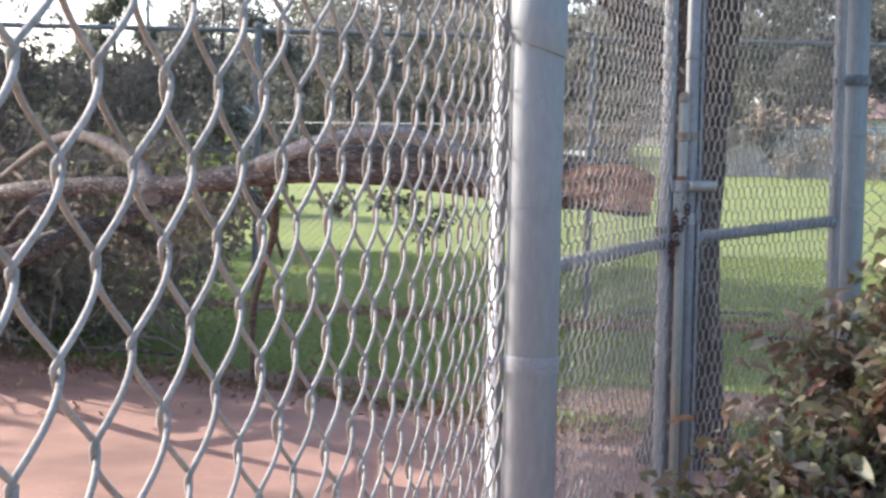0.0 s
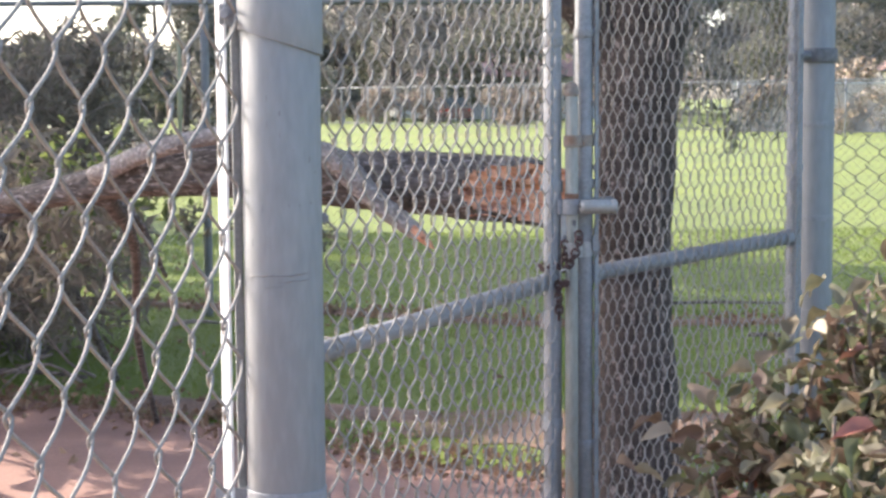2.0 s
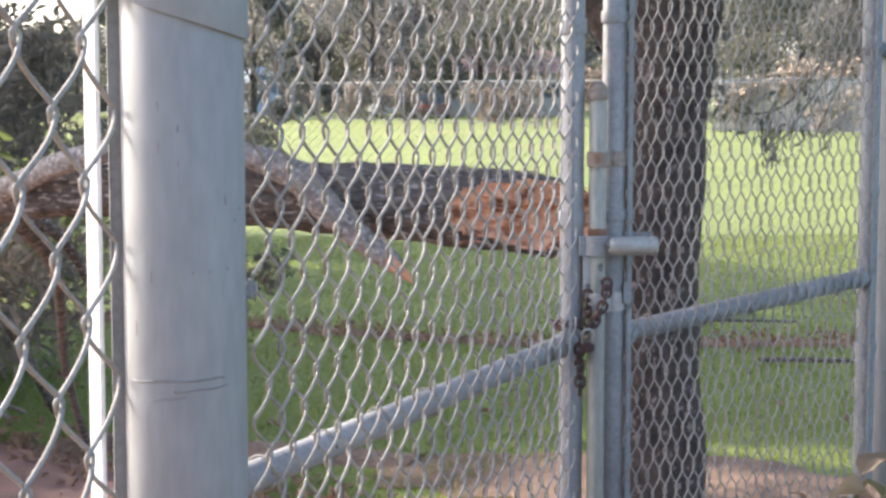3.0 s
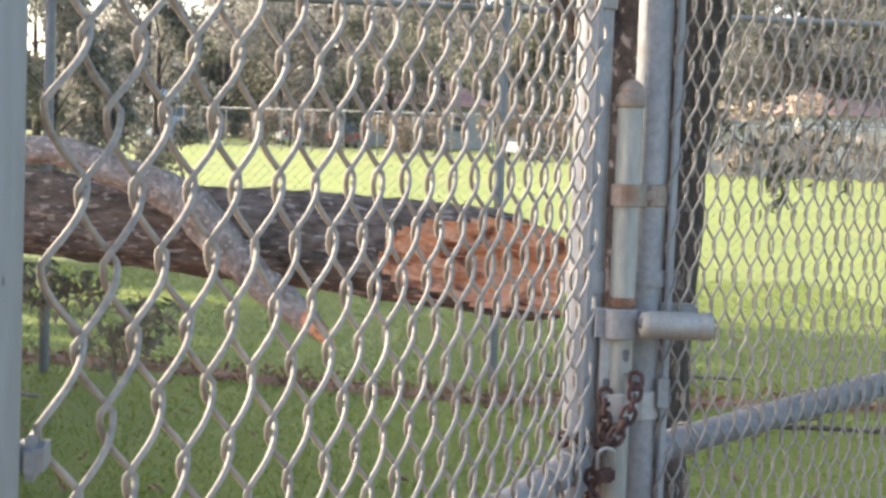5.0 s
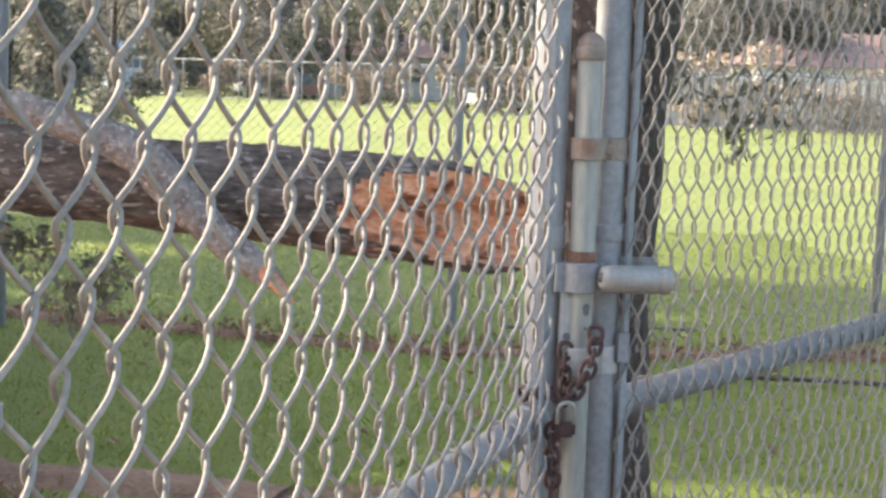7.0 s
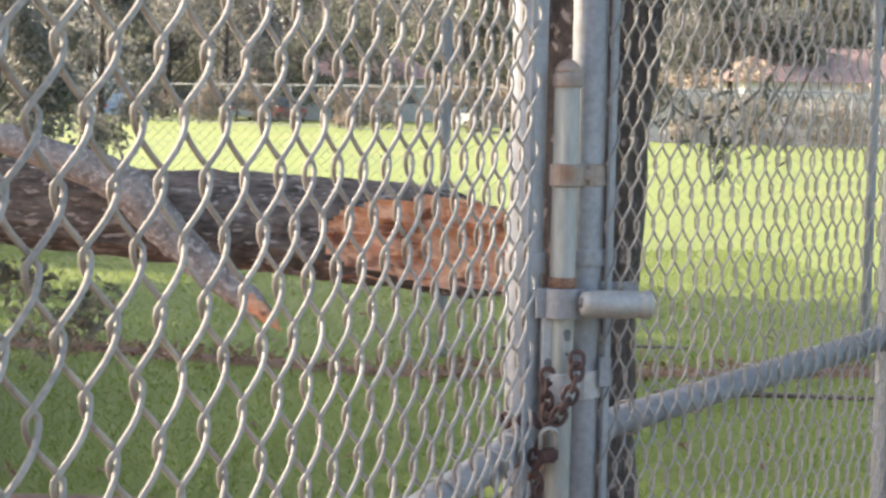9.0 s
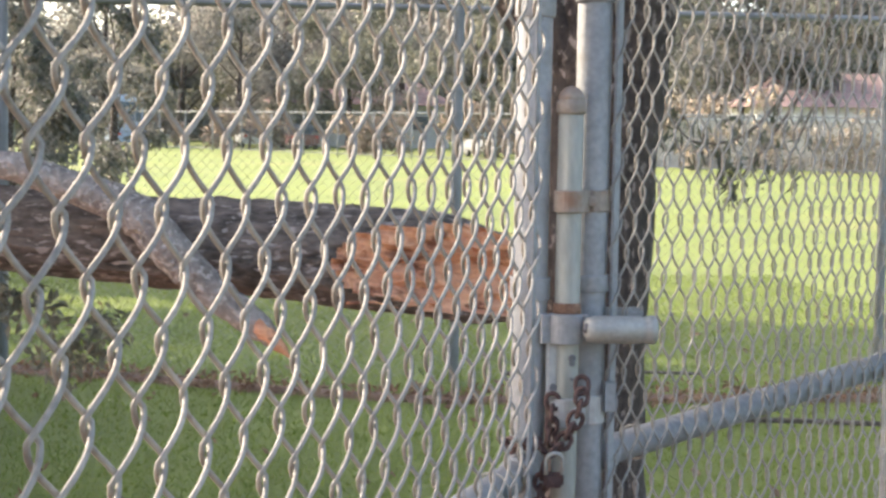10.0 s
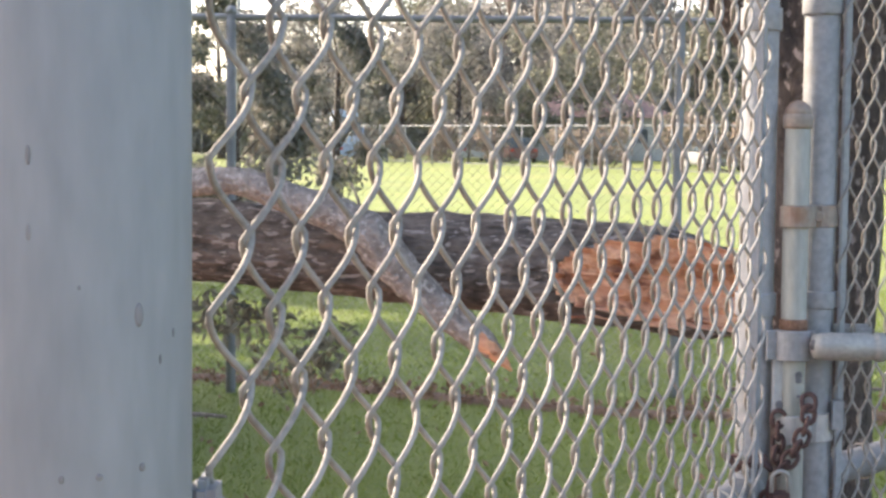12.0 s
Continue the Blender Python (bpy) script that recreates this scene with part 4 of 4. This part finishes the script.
part("trunk", limb([(1.34, 4.45, -0.62, 0.40), (1.335, 4.45, -0.46, 0.33), (1.33, 4.45, -0.28, 0.25), (1.32, 4.45, 0.0, 0.205), (1.31, 4.45, 0.4, 0.185), (1.305, 4.45, 0.9, 0.178), (1.315, 4.45, 1.3, 0.183), (1.335, 4.45, 1.75, 0.198), (1.375, 4.45, 2.15, 0.195), (1.42, 4.45, 2.6, 0.18), (1.5, 4.5, 3.4, 0.16), (1.6, 4.6, 4.6, 0.12), (1.7, 4.8, 6.2, 0.06)], 60, 30, 0.13, 1.0), BARK, tree, "rough dark trunk")
part("limb", limb([(1.32, 4.45, 1.60, 0.13), (1.22, 4.45, 1.80, 0.125), (1.07, 4.45, 2.00, 0.11), (0.86, 4.47, 2.22, 0.10), (0.62, 4.55, 2.6, 0.09), (0.45, 4.65, 3.2, 0.08), (0.2, 4.8, 4.2, 0.06), (-0.1, 5.0, 5.4, 0.03)], 26, 18, 0.14, 2.0), BARK, tree)
part("limb", limb([(1.42, 4.5, 2.6, 0.09), (1.9, 4.6, 3.2, 0.07), (2.6, 4.8, 3.9, 0.05), (3.2, 5.0, 4.2, 0.02)], 20, 14, 0.14, 3.0), BARK, tree)
# drooping twigs by the trunk
droops = [[(2.55, 4.75, 3.9, 0.014), (2.5, 4.72, 3.0, 0.010), (2.3, 4.7, 2.2, 0.007), (2.12, 4.7, 1.7, 0.005), (2.0, 4.7, 1.42, 0.003)],
          [(2.3, 4.7, 2.2, 0.008), (1.95, 4.7, 1.62, 0.006), (1.72, 4.7, 1.52, 0.0045), (1.60, 4.7, 1.62, 0.003)],
          [(2.1, 4.7, 1.75, 0.006), (1.9, 4.72, 1.45, 0.004), (1.8, 4.7, 1.38, 0.003)],
          [(2.6, 4.8, 3.2, 0.008), (2.75, 4.8, 2.4, 0.006), (2.8, 4.8, 1.9, 0.004), (2.78, 4.8, 1.6, 0.002)]]
cl = []
for j, pts in enumerate(droops):
    part("twig", limb(pts, 22, 6, 0.06, j), TWIG, tree)
    cl += [tuple(p[:3]) for p in curve_pts(pts, 16)[5:]]
part("hanging_leaves", leaf_cloud("hanging_leaves", cl, (0.075, 0.075, 0.10), 400, 0.055, rng, 1.2, 0.26), DARKLEAF, tree, "narrow hanging grey-green leaves")
# unseen crown, spread and thickened to keep sky light off the grass
cc = [(x, y, z) for x, y, z in zip(np.clip(rng.normal(1.2, 2.6, 150), -3.4, 7), rng.normal(6.4, 2.0, 150), rng.uniform(3.5, 7.2, 150))]
part("crown", leaf_cloud("crown", cc, (0.7, 0.7, 0.4), 90000, 0.17, rng, 0.8, 0.28), GUM, tree, "wide grey-green crown, thickened to shade the grass")
hang = [(x, y, z) for x, y, z in zip(rng.uniform(0.0, 1.0, 10), rng.uniform(4.9, 5.6, 10), rng.uniform(2.5, 3.3, 10))]
part("crown", leaf_cloud("crown", hang, (0.25, 0.25, 0.3), 900, 0.07, rng, 1.2, 0.26), GUM, tree)

# long limbs that reach out over the grass and hang a few sprays
for j, (bx, by) in enumerate(((-2.6, 9.0), (-4.0, 10.6))):
    part("limb", limb([(0.2, 4.8, 4.2, 0.055), (-0.9, 6.4, 4.9, 0.04), (bx * 0.8, by * 0.9, 4.7, 0.025), (bx, by, 4.2, 0.012)], 20, 9, 0.12, j + 40.0), BARK, tree)
    sp = []
    for k in range(5):
        x, y = bx + rng.uniform(-0.9, 0.5), by + rng.uniform(-0.5, 0.5)
        low = rng.uniform(2.15, 2.6)
        part("twig", limb([(bx, by, 4.2, 0.007), ((bx + x) / 2, (by + y) / 2, 3.9, 0.006), (x, y, (3.6 + low) / 2, 0.004), (x + 0.05, y, low, 0.002)], 14, 5, 0.05, k), TWIG, tree)
        sp += [(x, y, low), (x + 0.03, y, low + 0.25)]
    part("hanging_leaves", leaf_cloud("hanging_leaves", sp, (0.14, 0.14, 0.13), 420, 0.06, rng, 1.0, 0.3), GUM, tree)


# ---- bush in front of the gate ----
bush = thing("leafy_bush", (0.87, 0.3, GROUND), "leggy bush with pale, brown and reddish leaves", "bush")
rb = random.Random(17)
tips = []
for k in range(48):
    base = Vector((0.87 + rb.uniform(-0.2, 0.3), 0.3 + rb.uniform(-0.14, 0.16), GROUND))
    top = Vector((rb.uniform(0.24, 1.4), rb.uniform(-0.08, 0.52), 0))
    # the outline rises away from the gate's meeting stiles
    lim = float(np.interp(top.x, [0.25, 0.4, 0.55, 0.7, 0.82, 0.95, 1.3], [0.68, 0.77, 0.88, 1.02, 1.13, 1.19, 1.26]))
    top.z = lim - rb.uniform(0.0, 0.28)
    mid = base.lerp(top, 0.55) + Vector((rb.uniform(-0.06, 0.06), rb.uniform(-0.06, 0.06), 0.08))
    part("stem", limb([(*base, 0.010), (*mid, 0.007), (*top, 0.0025)], 12, 6, 0.05, k), TWIG, bush)
    tips.append((mid, top))
for z in ((0.90, 0.34, 1.19), (0.94, 0.36, 1.25), (1.05, 0.4, 1.30)):
    mid = Vector((0.95, 0.35, 0.88))
    part("stem", limb([(0.92, 0.32, GROUND, 0.01), (*mid, 0.007), (*z, 0.0025)], 12, 6, 0.05), TWIG, bush)
    tips.append((mid, Vector(z)))
leafs = []
for v in range(4):
    bm = bmesh.new()
    ln, wd, cup = 0.058, 0.026 + 0.004 * v, 0.3 + 0.22 * v
    rows = []
    for i in range(6):
        u = i / 5
        half = wd / 2 * math.sin(math.pi * (0.06 + 0.9 * u) ** 0.85)
        droop = -0.25 * ln * u * u * (1 + v * 0.5)
        rows.append([bm.verts.new((u * ln, s * half, droop + abs(s) * half * cup + 0.0045 * math.sin(9 * u + v + 1.7 * s))) for s in (-1, -0.5, 0, 0.5, 1)])
    for a, b in zip(rows, rows[1:]):
        for j in range(4):
            bm.faces.new((a[j], a[j + 1], b[j + 1], b[j])).smooth = True
    me = bpy.data.meshes.new("leaf")
    bm.to_mesh(me)
    bm.free()
    me.materials.append(BUSHLEAF)
    leafs.append(me)
for k in range(290):
    mid, top = tips[k % len(tips)]
    p = mid.lerp(top, rb.uniform(0.35, 1.04)) + Vector((rb.uniform(-0.06, 0.06), rb.uniform(-0.07, 0.03), rb.uniform(-0.04, 0.03)))
    ob = part("leaf", leafs[k % 4], BUSHLEAF, bush)
    s = rb.uniform(0.7, 1.2)
    ob.matrix_basis = Matrix.Translation(p) @ Euler((rb.uniform(-0.9, 0.9), rb.uniform(-0.9, 0.9), rb.uniform(0, 6.28))).to_matrix().to_4x4() @ Matrix.Scale(s, 4)
cen = [tuple(m.lerp(t, u)) for m, t in tips for u in (0.0, 0.3, 0.6, 0.85)]
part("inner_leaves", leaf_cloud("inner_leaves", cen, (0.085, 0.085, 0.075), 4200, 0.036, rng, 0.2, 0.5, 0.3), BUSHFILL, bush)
V, Fs = [], []
shapes = [(np.array([v.co[:] for v in me.vertices]), [tuple(p.vertices) for p in me.polygons]) for me in leafs]
for k in range(3000):
    vs, fs = shapes[k % 4]
    c = Vector(cen[rb.randrange(len(cen))])
    at = c + Vector((rb.gauss(0, 0.06), rb.gauss(0, 0.06), rb.gauss(0, 0.05)))
    m = np.array(Euler((rb.uniform(-1.2, 1.2), rb.uniform(-1.1, 1.1), rb.uniform(0, 6.28))).to_matrix()) * rb.uniform(0.55, 1.05)
    base = len(V)
    V += (vs @ m.T + np.array(at)).tolist()
    Fs += [tuple(base + q for q in f) for f in fs]
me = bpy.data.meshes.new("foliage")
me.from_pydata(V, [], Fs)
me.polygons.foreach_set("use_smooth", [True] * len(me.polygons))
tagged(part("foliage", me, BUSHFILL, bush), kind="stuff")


# ---- far side of the park ----
def far_y(x):
    """The far fence's line in plan."""
    return 90 - 1.73 * x if x < 17.5 else 60 - 0.12 * (x - 17.5)


far = thing("boundary_fence", (8, 76, 0), "long grey boundary fence at the lawn's far edge", "fence")
xs = np.arange(-26, 46, 1.5)
for i, x in enumerate(xs):
    x = float(x)
    part("fence_post", pipe((x, far_y(x), 0), (x, far_y(x), 2.15), 0.035, 8), GALV, far)
for xa, xb in ((-26, 17.5), (17.5, 46)):
    part("top_rail", pipe((xa, far_y(xa), 2.1), (xb, far_y(xb), 2.1), 0.03, 8), GALV, far)
    part("bottom_rail", pipe((xa, far_y(xa), 0.15), (xb, far_y(xb), 0.15), 0.02, 8), GALV, far)
V, F = [], []
for xa in np.arange(-26, 46, 0.11):
    xa = float(xa)
    y = far_y(xa) + 0.05
    for dx in (0.11, -0.11):
        i0 = len(V)
        k = 0
        x = xa
        while k < 19:
            V += [(x - 0.003, y, 0.1 + k * 0.11), (x + 0.003, y, 0.1 + k * 0.11)]
            if k:
                j = len(V) - 4
                F.append((j, j + 1, j + 3, j + 2))
            x += dx if k % 2 == 0 else -dx
            k += 1
me = bpy.data.meshes.new("woven_wire")
me.from_pydata(V, [], F)
tagged(part("woven_wire", me, WIRE, far), kind="stuff")

wall = thing("boundary_wall", (32, 61, 0), "pale weathered block wall beyond the lawn", "wall", kind="structure")
V0 = (15.0, 68.6), (60, 60.7)
d = Vector((V0[1][0] - V0[0][0], V0[1][1] - V0[0][1]))
part("wall_face", box(*( (Vector(V0[0]) + Vector(V0[1])) / 2), 0.98, d.length, 0.25, 1.96, 0.02, math.atan2(d.y, d.x)), WALLC, wall)
part("coping", box(*( (Vector(V0[0]) + Vector(V0[1])) / 2), 2.02, d.length, 0.34, 0.1, 0.02, math.atan2(d.y, d.x)), SHEDC, wall)


def house(x, y, w, dpt, h, turn, label):
    t = thing("house", (x, y, 0), label, "house", "houses beyond the park")
    m = Matrix.Translation((x, y, 0)) @ Matrix.Rotation(turn, 4, "Z")
    bm = box(0, 0, h / 2, w, dpt, h, 0.03)
    bmesh.ops.transform(bm, matrix=m, verts=bm.verts)
    part("wall", bm, SHEDC, t)
    bm = bmesh.new()
    vs = [bm.verts.new(m @ Vector(v)) for v in ((-w / 2 - 0.5, -dpt / 2 - 0.5, h), (w / 2 + 0.5, -dpt / 2 - 0.5, h), (w / 2 + 0.5, dpt / 2 + 0.5, h), (-w / 2 - 0.5, dpt / 2 + 0.5, h), (-w / 2 + 1.5, 0, h + 1.7), (w / 2 - 1.5, 0, h + 1.7))]
    for f in ((0, 1, 5, 4), (1, 2, 5), (2, 3, 4, 5), (3, 0, 4), (3, 2, 1, 0)):
        bm.faces.new([vs[i] for i in f])
    part("roof", bm, ROOFC, t, "low brown hipped roof")
    for k in range(3):
        xx = -w / 3 + k * w / 3
        wi = part("window", (lambda b: (bmesh.ops.transform(b, matrix=m, verts=b.verts), b)[1])(box(xx, -dpt / 2 - 0.01, h * 0.58, 1.3, 0.08, 1.1, 0.01)), SHEDC, t)
        part("pane", (lambda b: (bmesh.ops.transform(b, matrix=m, verts=b.verts), b)[1])(box(xx, -dpt / 2 - 0.06, h * 0.58, 1.1, 0.03, 0.92, 0.005)), GLASSD, wi)
    return t


house(33, 78, 16, 8, 2.7, -0.15, "single-storey house with a low brown roof")
house(9, 118, 12, 8, 2.9, 0.1, "pale single-storey house behind the trees")


def car(x, y, turn, paint, tall, label):
    t = thing("parked_car" if tall < 2 else "parked_van", (x, y, 0), label, "car" if tall < 2 else "van", "parked vehicles")
    m = Matrix.Translation((x, y, 0)) @ Matrix.Rotation(turn, 4, "Z")

    def put(name, bm, mt, par, label=""):
        bmesh.ops.transform(bm, matrix=m, verts=bm.verts)
        return part(name, bm, mt, par, label)
    ln = 4.4 if tall < 2 else 5.4
    bm = box(0, 0, 0.55 + (tall - 1.45) * 0.2, 1.78, ln, 0.62 + (tall - 1.45) * 0.4, 0.12)
    put("body", bm, paint, t)
    bm = box(0, 0.2, tall * 0.5 + 0.4, 1.6, ln * (0.52 if tall < 2 else 0.86), tall - 0.8, 0.16)
    put("cabin", bm, paint if tall > 2 else GLASSD, t)
    put("roof", box(0, 0.2, tall - 0.03, 1.42, ln * (0.44 if tall < 2 else 0.8), 0.07, 0.03), paint, t)
    put("windscreen", box(0, 0.2 - ln * (0.265 if tall < 2 else 0.433), tall * 0.5 + 0.55, 1.35, 0.05, (tall - 1.0) * 0.55, 0.02), GLASSD, t, "dark windscreen")
    for sx in (-1, 1):
        put("tail_lamp", box(sx * 0.72, -ln / 2 - 0.01, 0.75, 0.22, 0.06, 0.16, 0.02), LAMPRED, t)
        for sy in (-1, 1):
            mm = Matrix.Translation((sx * 0.78, sy * ln * 0.31, 0.32)) @ Matrix.Rotation(math.pi / 2, 4, "Y")
            w = put("wheel", lathe([(0.26, -0.1), (0.32, -0.07), (0.32, 0.07), (0.26, 0.1)], 16, mm), RUBBER, t)
            put("rim", lathe([(0.19, -0.11), (0.2, 0.11)], 12, mm), BRIGHT, w)
    return t


car(-5.9, 104.5, 0.2, BLUECAR, 3.1, "blue-grey van parked behind the boundary fence")
car(4.6, 103, 0.15, REDCAR, 1.5, "red car parked behind the boundary fence")
car(1.9, 106, 0.1, SILVERCAR, 1.5, "silver car parked behind the boundary fence")
car(13.6, 84, 0.3, SILVERCAR, 1.5, "silver car parked behind the boundary fence")


# ---- trees round the park ----
def big_tree(name, x, y, h, wid, seed, leaf, label, n=3600, low=0.25, size=0.42, group="trees round the park"):
    r = np.random.default_rng(seed)
    t = thing(name, (x, y, 0), label, "tree", group)
    lean = r.uniform(-0.06, 0.06) * h
    part("trunk", limb([(x, y, -0.1, 0.045 * h * 0.6), (x + lean * 0.3, y, h * 0.3, 0.026 * h * 0.7), (x + lean, y, h * 0.75, 0.012 * h * 0.7)], 12, 10, 0.12, seed), BARK, t)
    cen, spr = [], []
    lobes = int(r.integers(9, 14))
    for k in range(lobes):
        u = low + (0.97 - low) * (k + r.random()) / lobes
        rad = wid * (0.35 + 0.75 * math.sin(math.pi * min(max((u - low * 0.6) / (1.05 - low * 0.6), 0.05), 0.98)) ** 0.7)
        a = r.uniform(0, 6.28)
        c = (x + lean * u + rad * 0.62 * math.cos(a), y + rad * 0.62 * math.sin(a), h * u)
        cen.append(c)
        s = wid * r.uniform(0.28, 0.46)
        spr.append((s, s, s * r.uniform(0.55, 0.85)))
        part("limb", limb([(x + lean * u * 0.7, y, h * max(u - 0.2, 0.12), 0.01 * h * 0.6), ((x + lean * u + c[0]) / 2, (y + c[1]) / 2, h * (u - 0.06), 0.006 * h * 0.6), (*c, 0.02)], 8, 6, 0.1, k), BARK, t)
    part("crown", leaf_cloud("crown", cen, spr, n, size, r, 0.5, 0.4), leaf, t)
    return t


k = 0
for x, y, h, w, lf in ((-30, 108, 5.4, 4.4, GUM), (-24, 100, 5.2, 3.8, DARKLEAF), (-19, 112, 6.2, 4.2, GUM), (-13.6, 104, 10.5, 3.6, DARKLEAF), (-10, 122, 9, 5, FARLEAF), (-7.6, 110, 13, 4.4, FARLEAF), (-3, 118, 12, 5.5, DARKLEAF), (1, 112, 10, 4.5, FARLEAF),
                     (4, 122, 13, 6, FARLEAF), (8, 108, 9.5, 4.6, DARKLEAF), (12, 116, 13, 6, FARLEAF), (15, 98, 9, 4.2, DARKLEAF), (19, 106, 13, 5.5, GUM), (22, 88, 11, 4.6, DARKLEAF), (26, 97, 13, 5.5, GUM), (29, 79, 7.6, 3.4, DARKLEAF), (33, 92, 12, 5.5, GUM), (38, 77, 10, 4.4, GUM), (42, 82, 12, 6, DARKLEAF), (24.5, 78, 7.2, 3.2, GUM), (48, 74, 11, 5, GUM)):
    big_tree("park_edge_tree", x, y, h, w, 100 + k, lf, ("dark green" if lf is DARKLEAF else "haze-paled grey-green" if lf is FARLEAF else "grey-green") + " broad tree beyond the boundary fence", 4600, 0.16, 0.40)
    k += 1
# dark clipped and wild shrubs at the foot of those trees
rsx = np.random.default_rng(77)
for x in np.arange(-30, 48, 5.2):
    x = float(x) + float(rsx.uniform(-1, 1))
    y = far_y(x) + float(rsx.uniform(7, 12))
    t = thing("shrub", (x, y, 0), "low dry brown shrub behind the boundary fence", "shrub", "shrubs beyond the fence")
    hh = float(rsx.uniform(1.8, 3.2))
    cen = [(x + float(rsx.uniform(-2.2, 2.2)), y + float(rsx.uniform(-1, 1)), float(rsx.uniform(0.3, hh))) for _ in range(10)]
    part("foliage", leaf_cloud("foliage", cen, (0.9, 0.7, 0.6), 1500, 0.3, rsx, 0.2, 0.45), STRAW if x > 14 else TANBRUSH, t)
    part("stem", limb([(x, y, -0.05, 0.08), (x + 0.1, y, hh * 0.5, 0.05), (x - 0.1, y, hh, 0.02)], 8, 7), BARK, t)
# dry hedge in front of the wall
hedge = thing("dry_hedge", (30, 61, 0), "pale straw-brown overgrown hedge along the wall", "hedge")
cen = [(float(x), 64 - 0.175 * (float(x) - 17) - 0.9 + float(rsx.uniform(-0.3, 0.3)), float(rsx.uniform(0.15, 2.0))) for x in rsx.uniform(17.2, 52, 170)]
part("foliage", leaf_cloud("foliage", cen, (0.6, 0.4, 0.35), 9000, 0.22, rsx, 0.5, 0.4), STRAW, hedge)
for x in np.arange(18, 52, 2.4):
    x = float(x)
    y = 63.1 - 0.175 * (x - 17)
    part("stem", limb([(x, y, -0.05, 0.05), (x + 0.1, y, 0.9, 0.035), (x - 0.1, y, 1.9, 0.015)], 8, 6), TWIG, hedge)
# nearer dark trees on the left, and an unseen row added to shade the near grass
for x, y, h, w, lf, n in ((-7.4, 26, 2.3, 1.7, GUM, 4200), (-5.4, 30, 2.8, 1.6, DARKLEAF, 4000), (-3.3, 27, 3.5, 1.35, GUM, 4600), (-10, 31, 2.7, 2.0, GUM, 4600), (-2.0, 33, 4.2, 1.2, GUM, 3200)):
    big_tree("lawn_tree", x, y, h, w, 200 + k, lf, "dark bushy tree standing on the lawn", n, 0.10, 0.16, "trees on the lawn")
    k += 1
for x, y, h, w in ((-10.8, 11.6, 14, 2.9), (-12.5, 14.8, 16, 3.3), (-11, 17.6, 15, 3.3), (-13, 20.6, 17, 3.5), (-12, 23.4, 16, 3.0)):
    big_tree("shade_tree", x, y, h, w, 300 + k, GUM, "tall leafy tree out of view, added to shade the grass", 15000, 0.14, 0.34, "shade trees")
    k += 1

# distant woods that close the view
rw = np.random.default_rng(501)
cx = rw.uniform(-70, 95, 420)
top = np.interp(cx, [-70, -12, -4, 6, 40, 95], [5.5, 5.0, 9.5, 15.0, 17.0, 16.0])
cen = np.stack([cx, rw.uniform(132, 150, 420), top * rw.uniform(0.12, 0.97, 420)], 1)
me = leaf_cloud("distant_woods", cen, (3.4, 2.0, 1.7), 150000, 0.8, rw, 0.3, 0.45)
tagged(part("distant_woods", me, FARLEAF), "grey-green belt of distant trees, paled for haze", "trees", kind="stuff")

pole = thing("light_pole", (-7.2, 60, 0), "slim grey light pole standing on the lawn", "light pole")
part("shaft", sweep([(-7.2, 60, 0), (-7.2, 60, 6), (-7.2, 60, 11)], [0.09, 0.07, 0.05], 10), GALV, pole)
part("lamp_head", box(-7.2, 59.7, 11.0, 0.25, 0.7, 0.12, 0.03), DARKSTEEL, pole)
part("base_plate", box(-7.2, 60, 0.02, 0.4, 0.4, 0.05, 0.01), GALV, pole)

# ---- the park scaled about the camera spot, to fit the view ----
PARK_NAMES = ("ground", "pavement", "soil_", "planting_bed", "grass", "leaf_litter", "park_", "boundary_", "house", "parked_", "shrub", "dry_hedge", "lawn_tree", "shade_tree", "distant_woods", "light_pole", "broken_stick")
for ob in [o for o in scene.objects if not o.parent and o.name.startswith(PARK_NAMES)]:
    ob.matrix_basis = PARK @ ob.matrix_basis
# the lone tree is shrunk about the camera spot, close behind the gate, to fit the view
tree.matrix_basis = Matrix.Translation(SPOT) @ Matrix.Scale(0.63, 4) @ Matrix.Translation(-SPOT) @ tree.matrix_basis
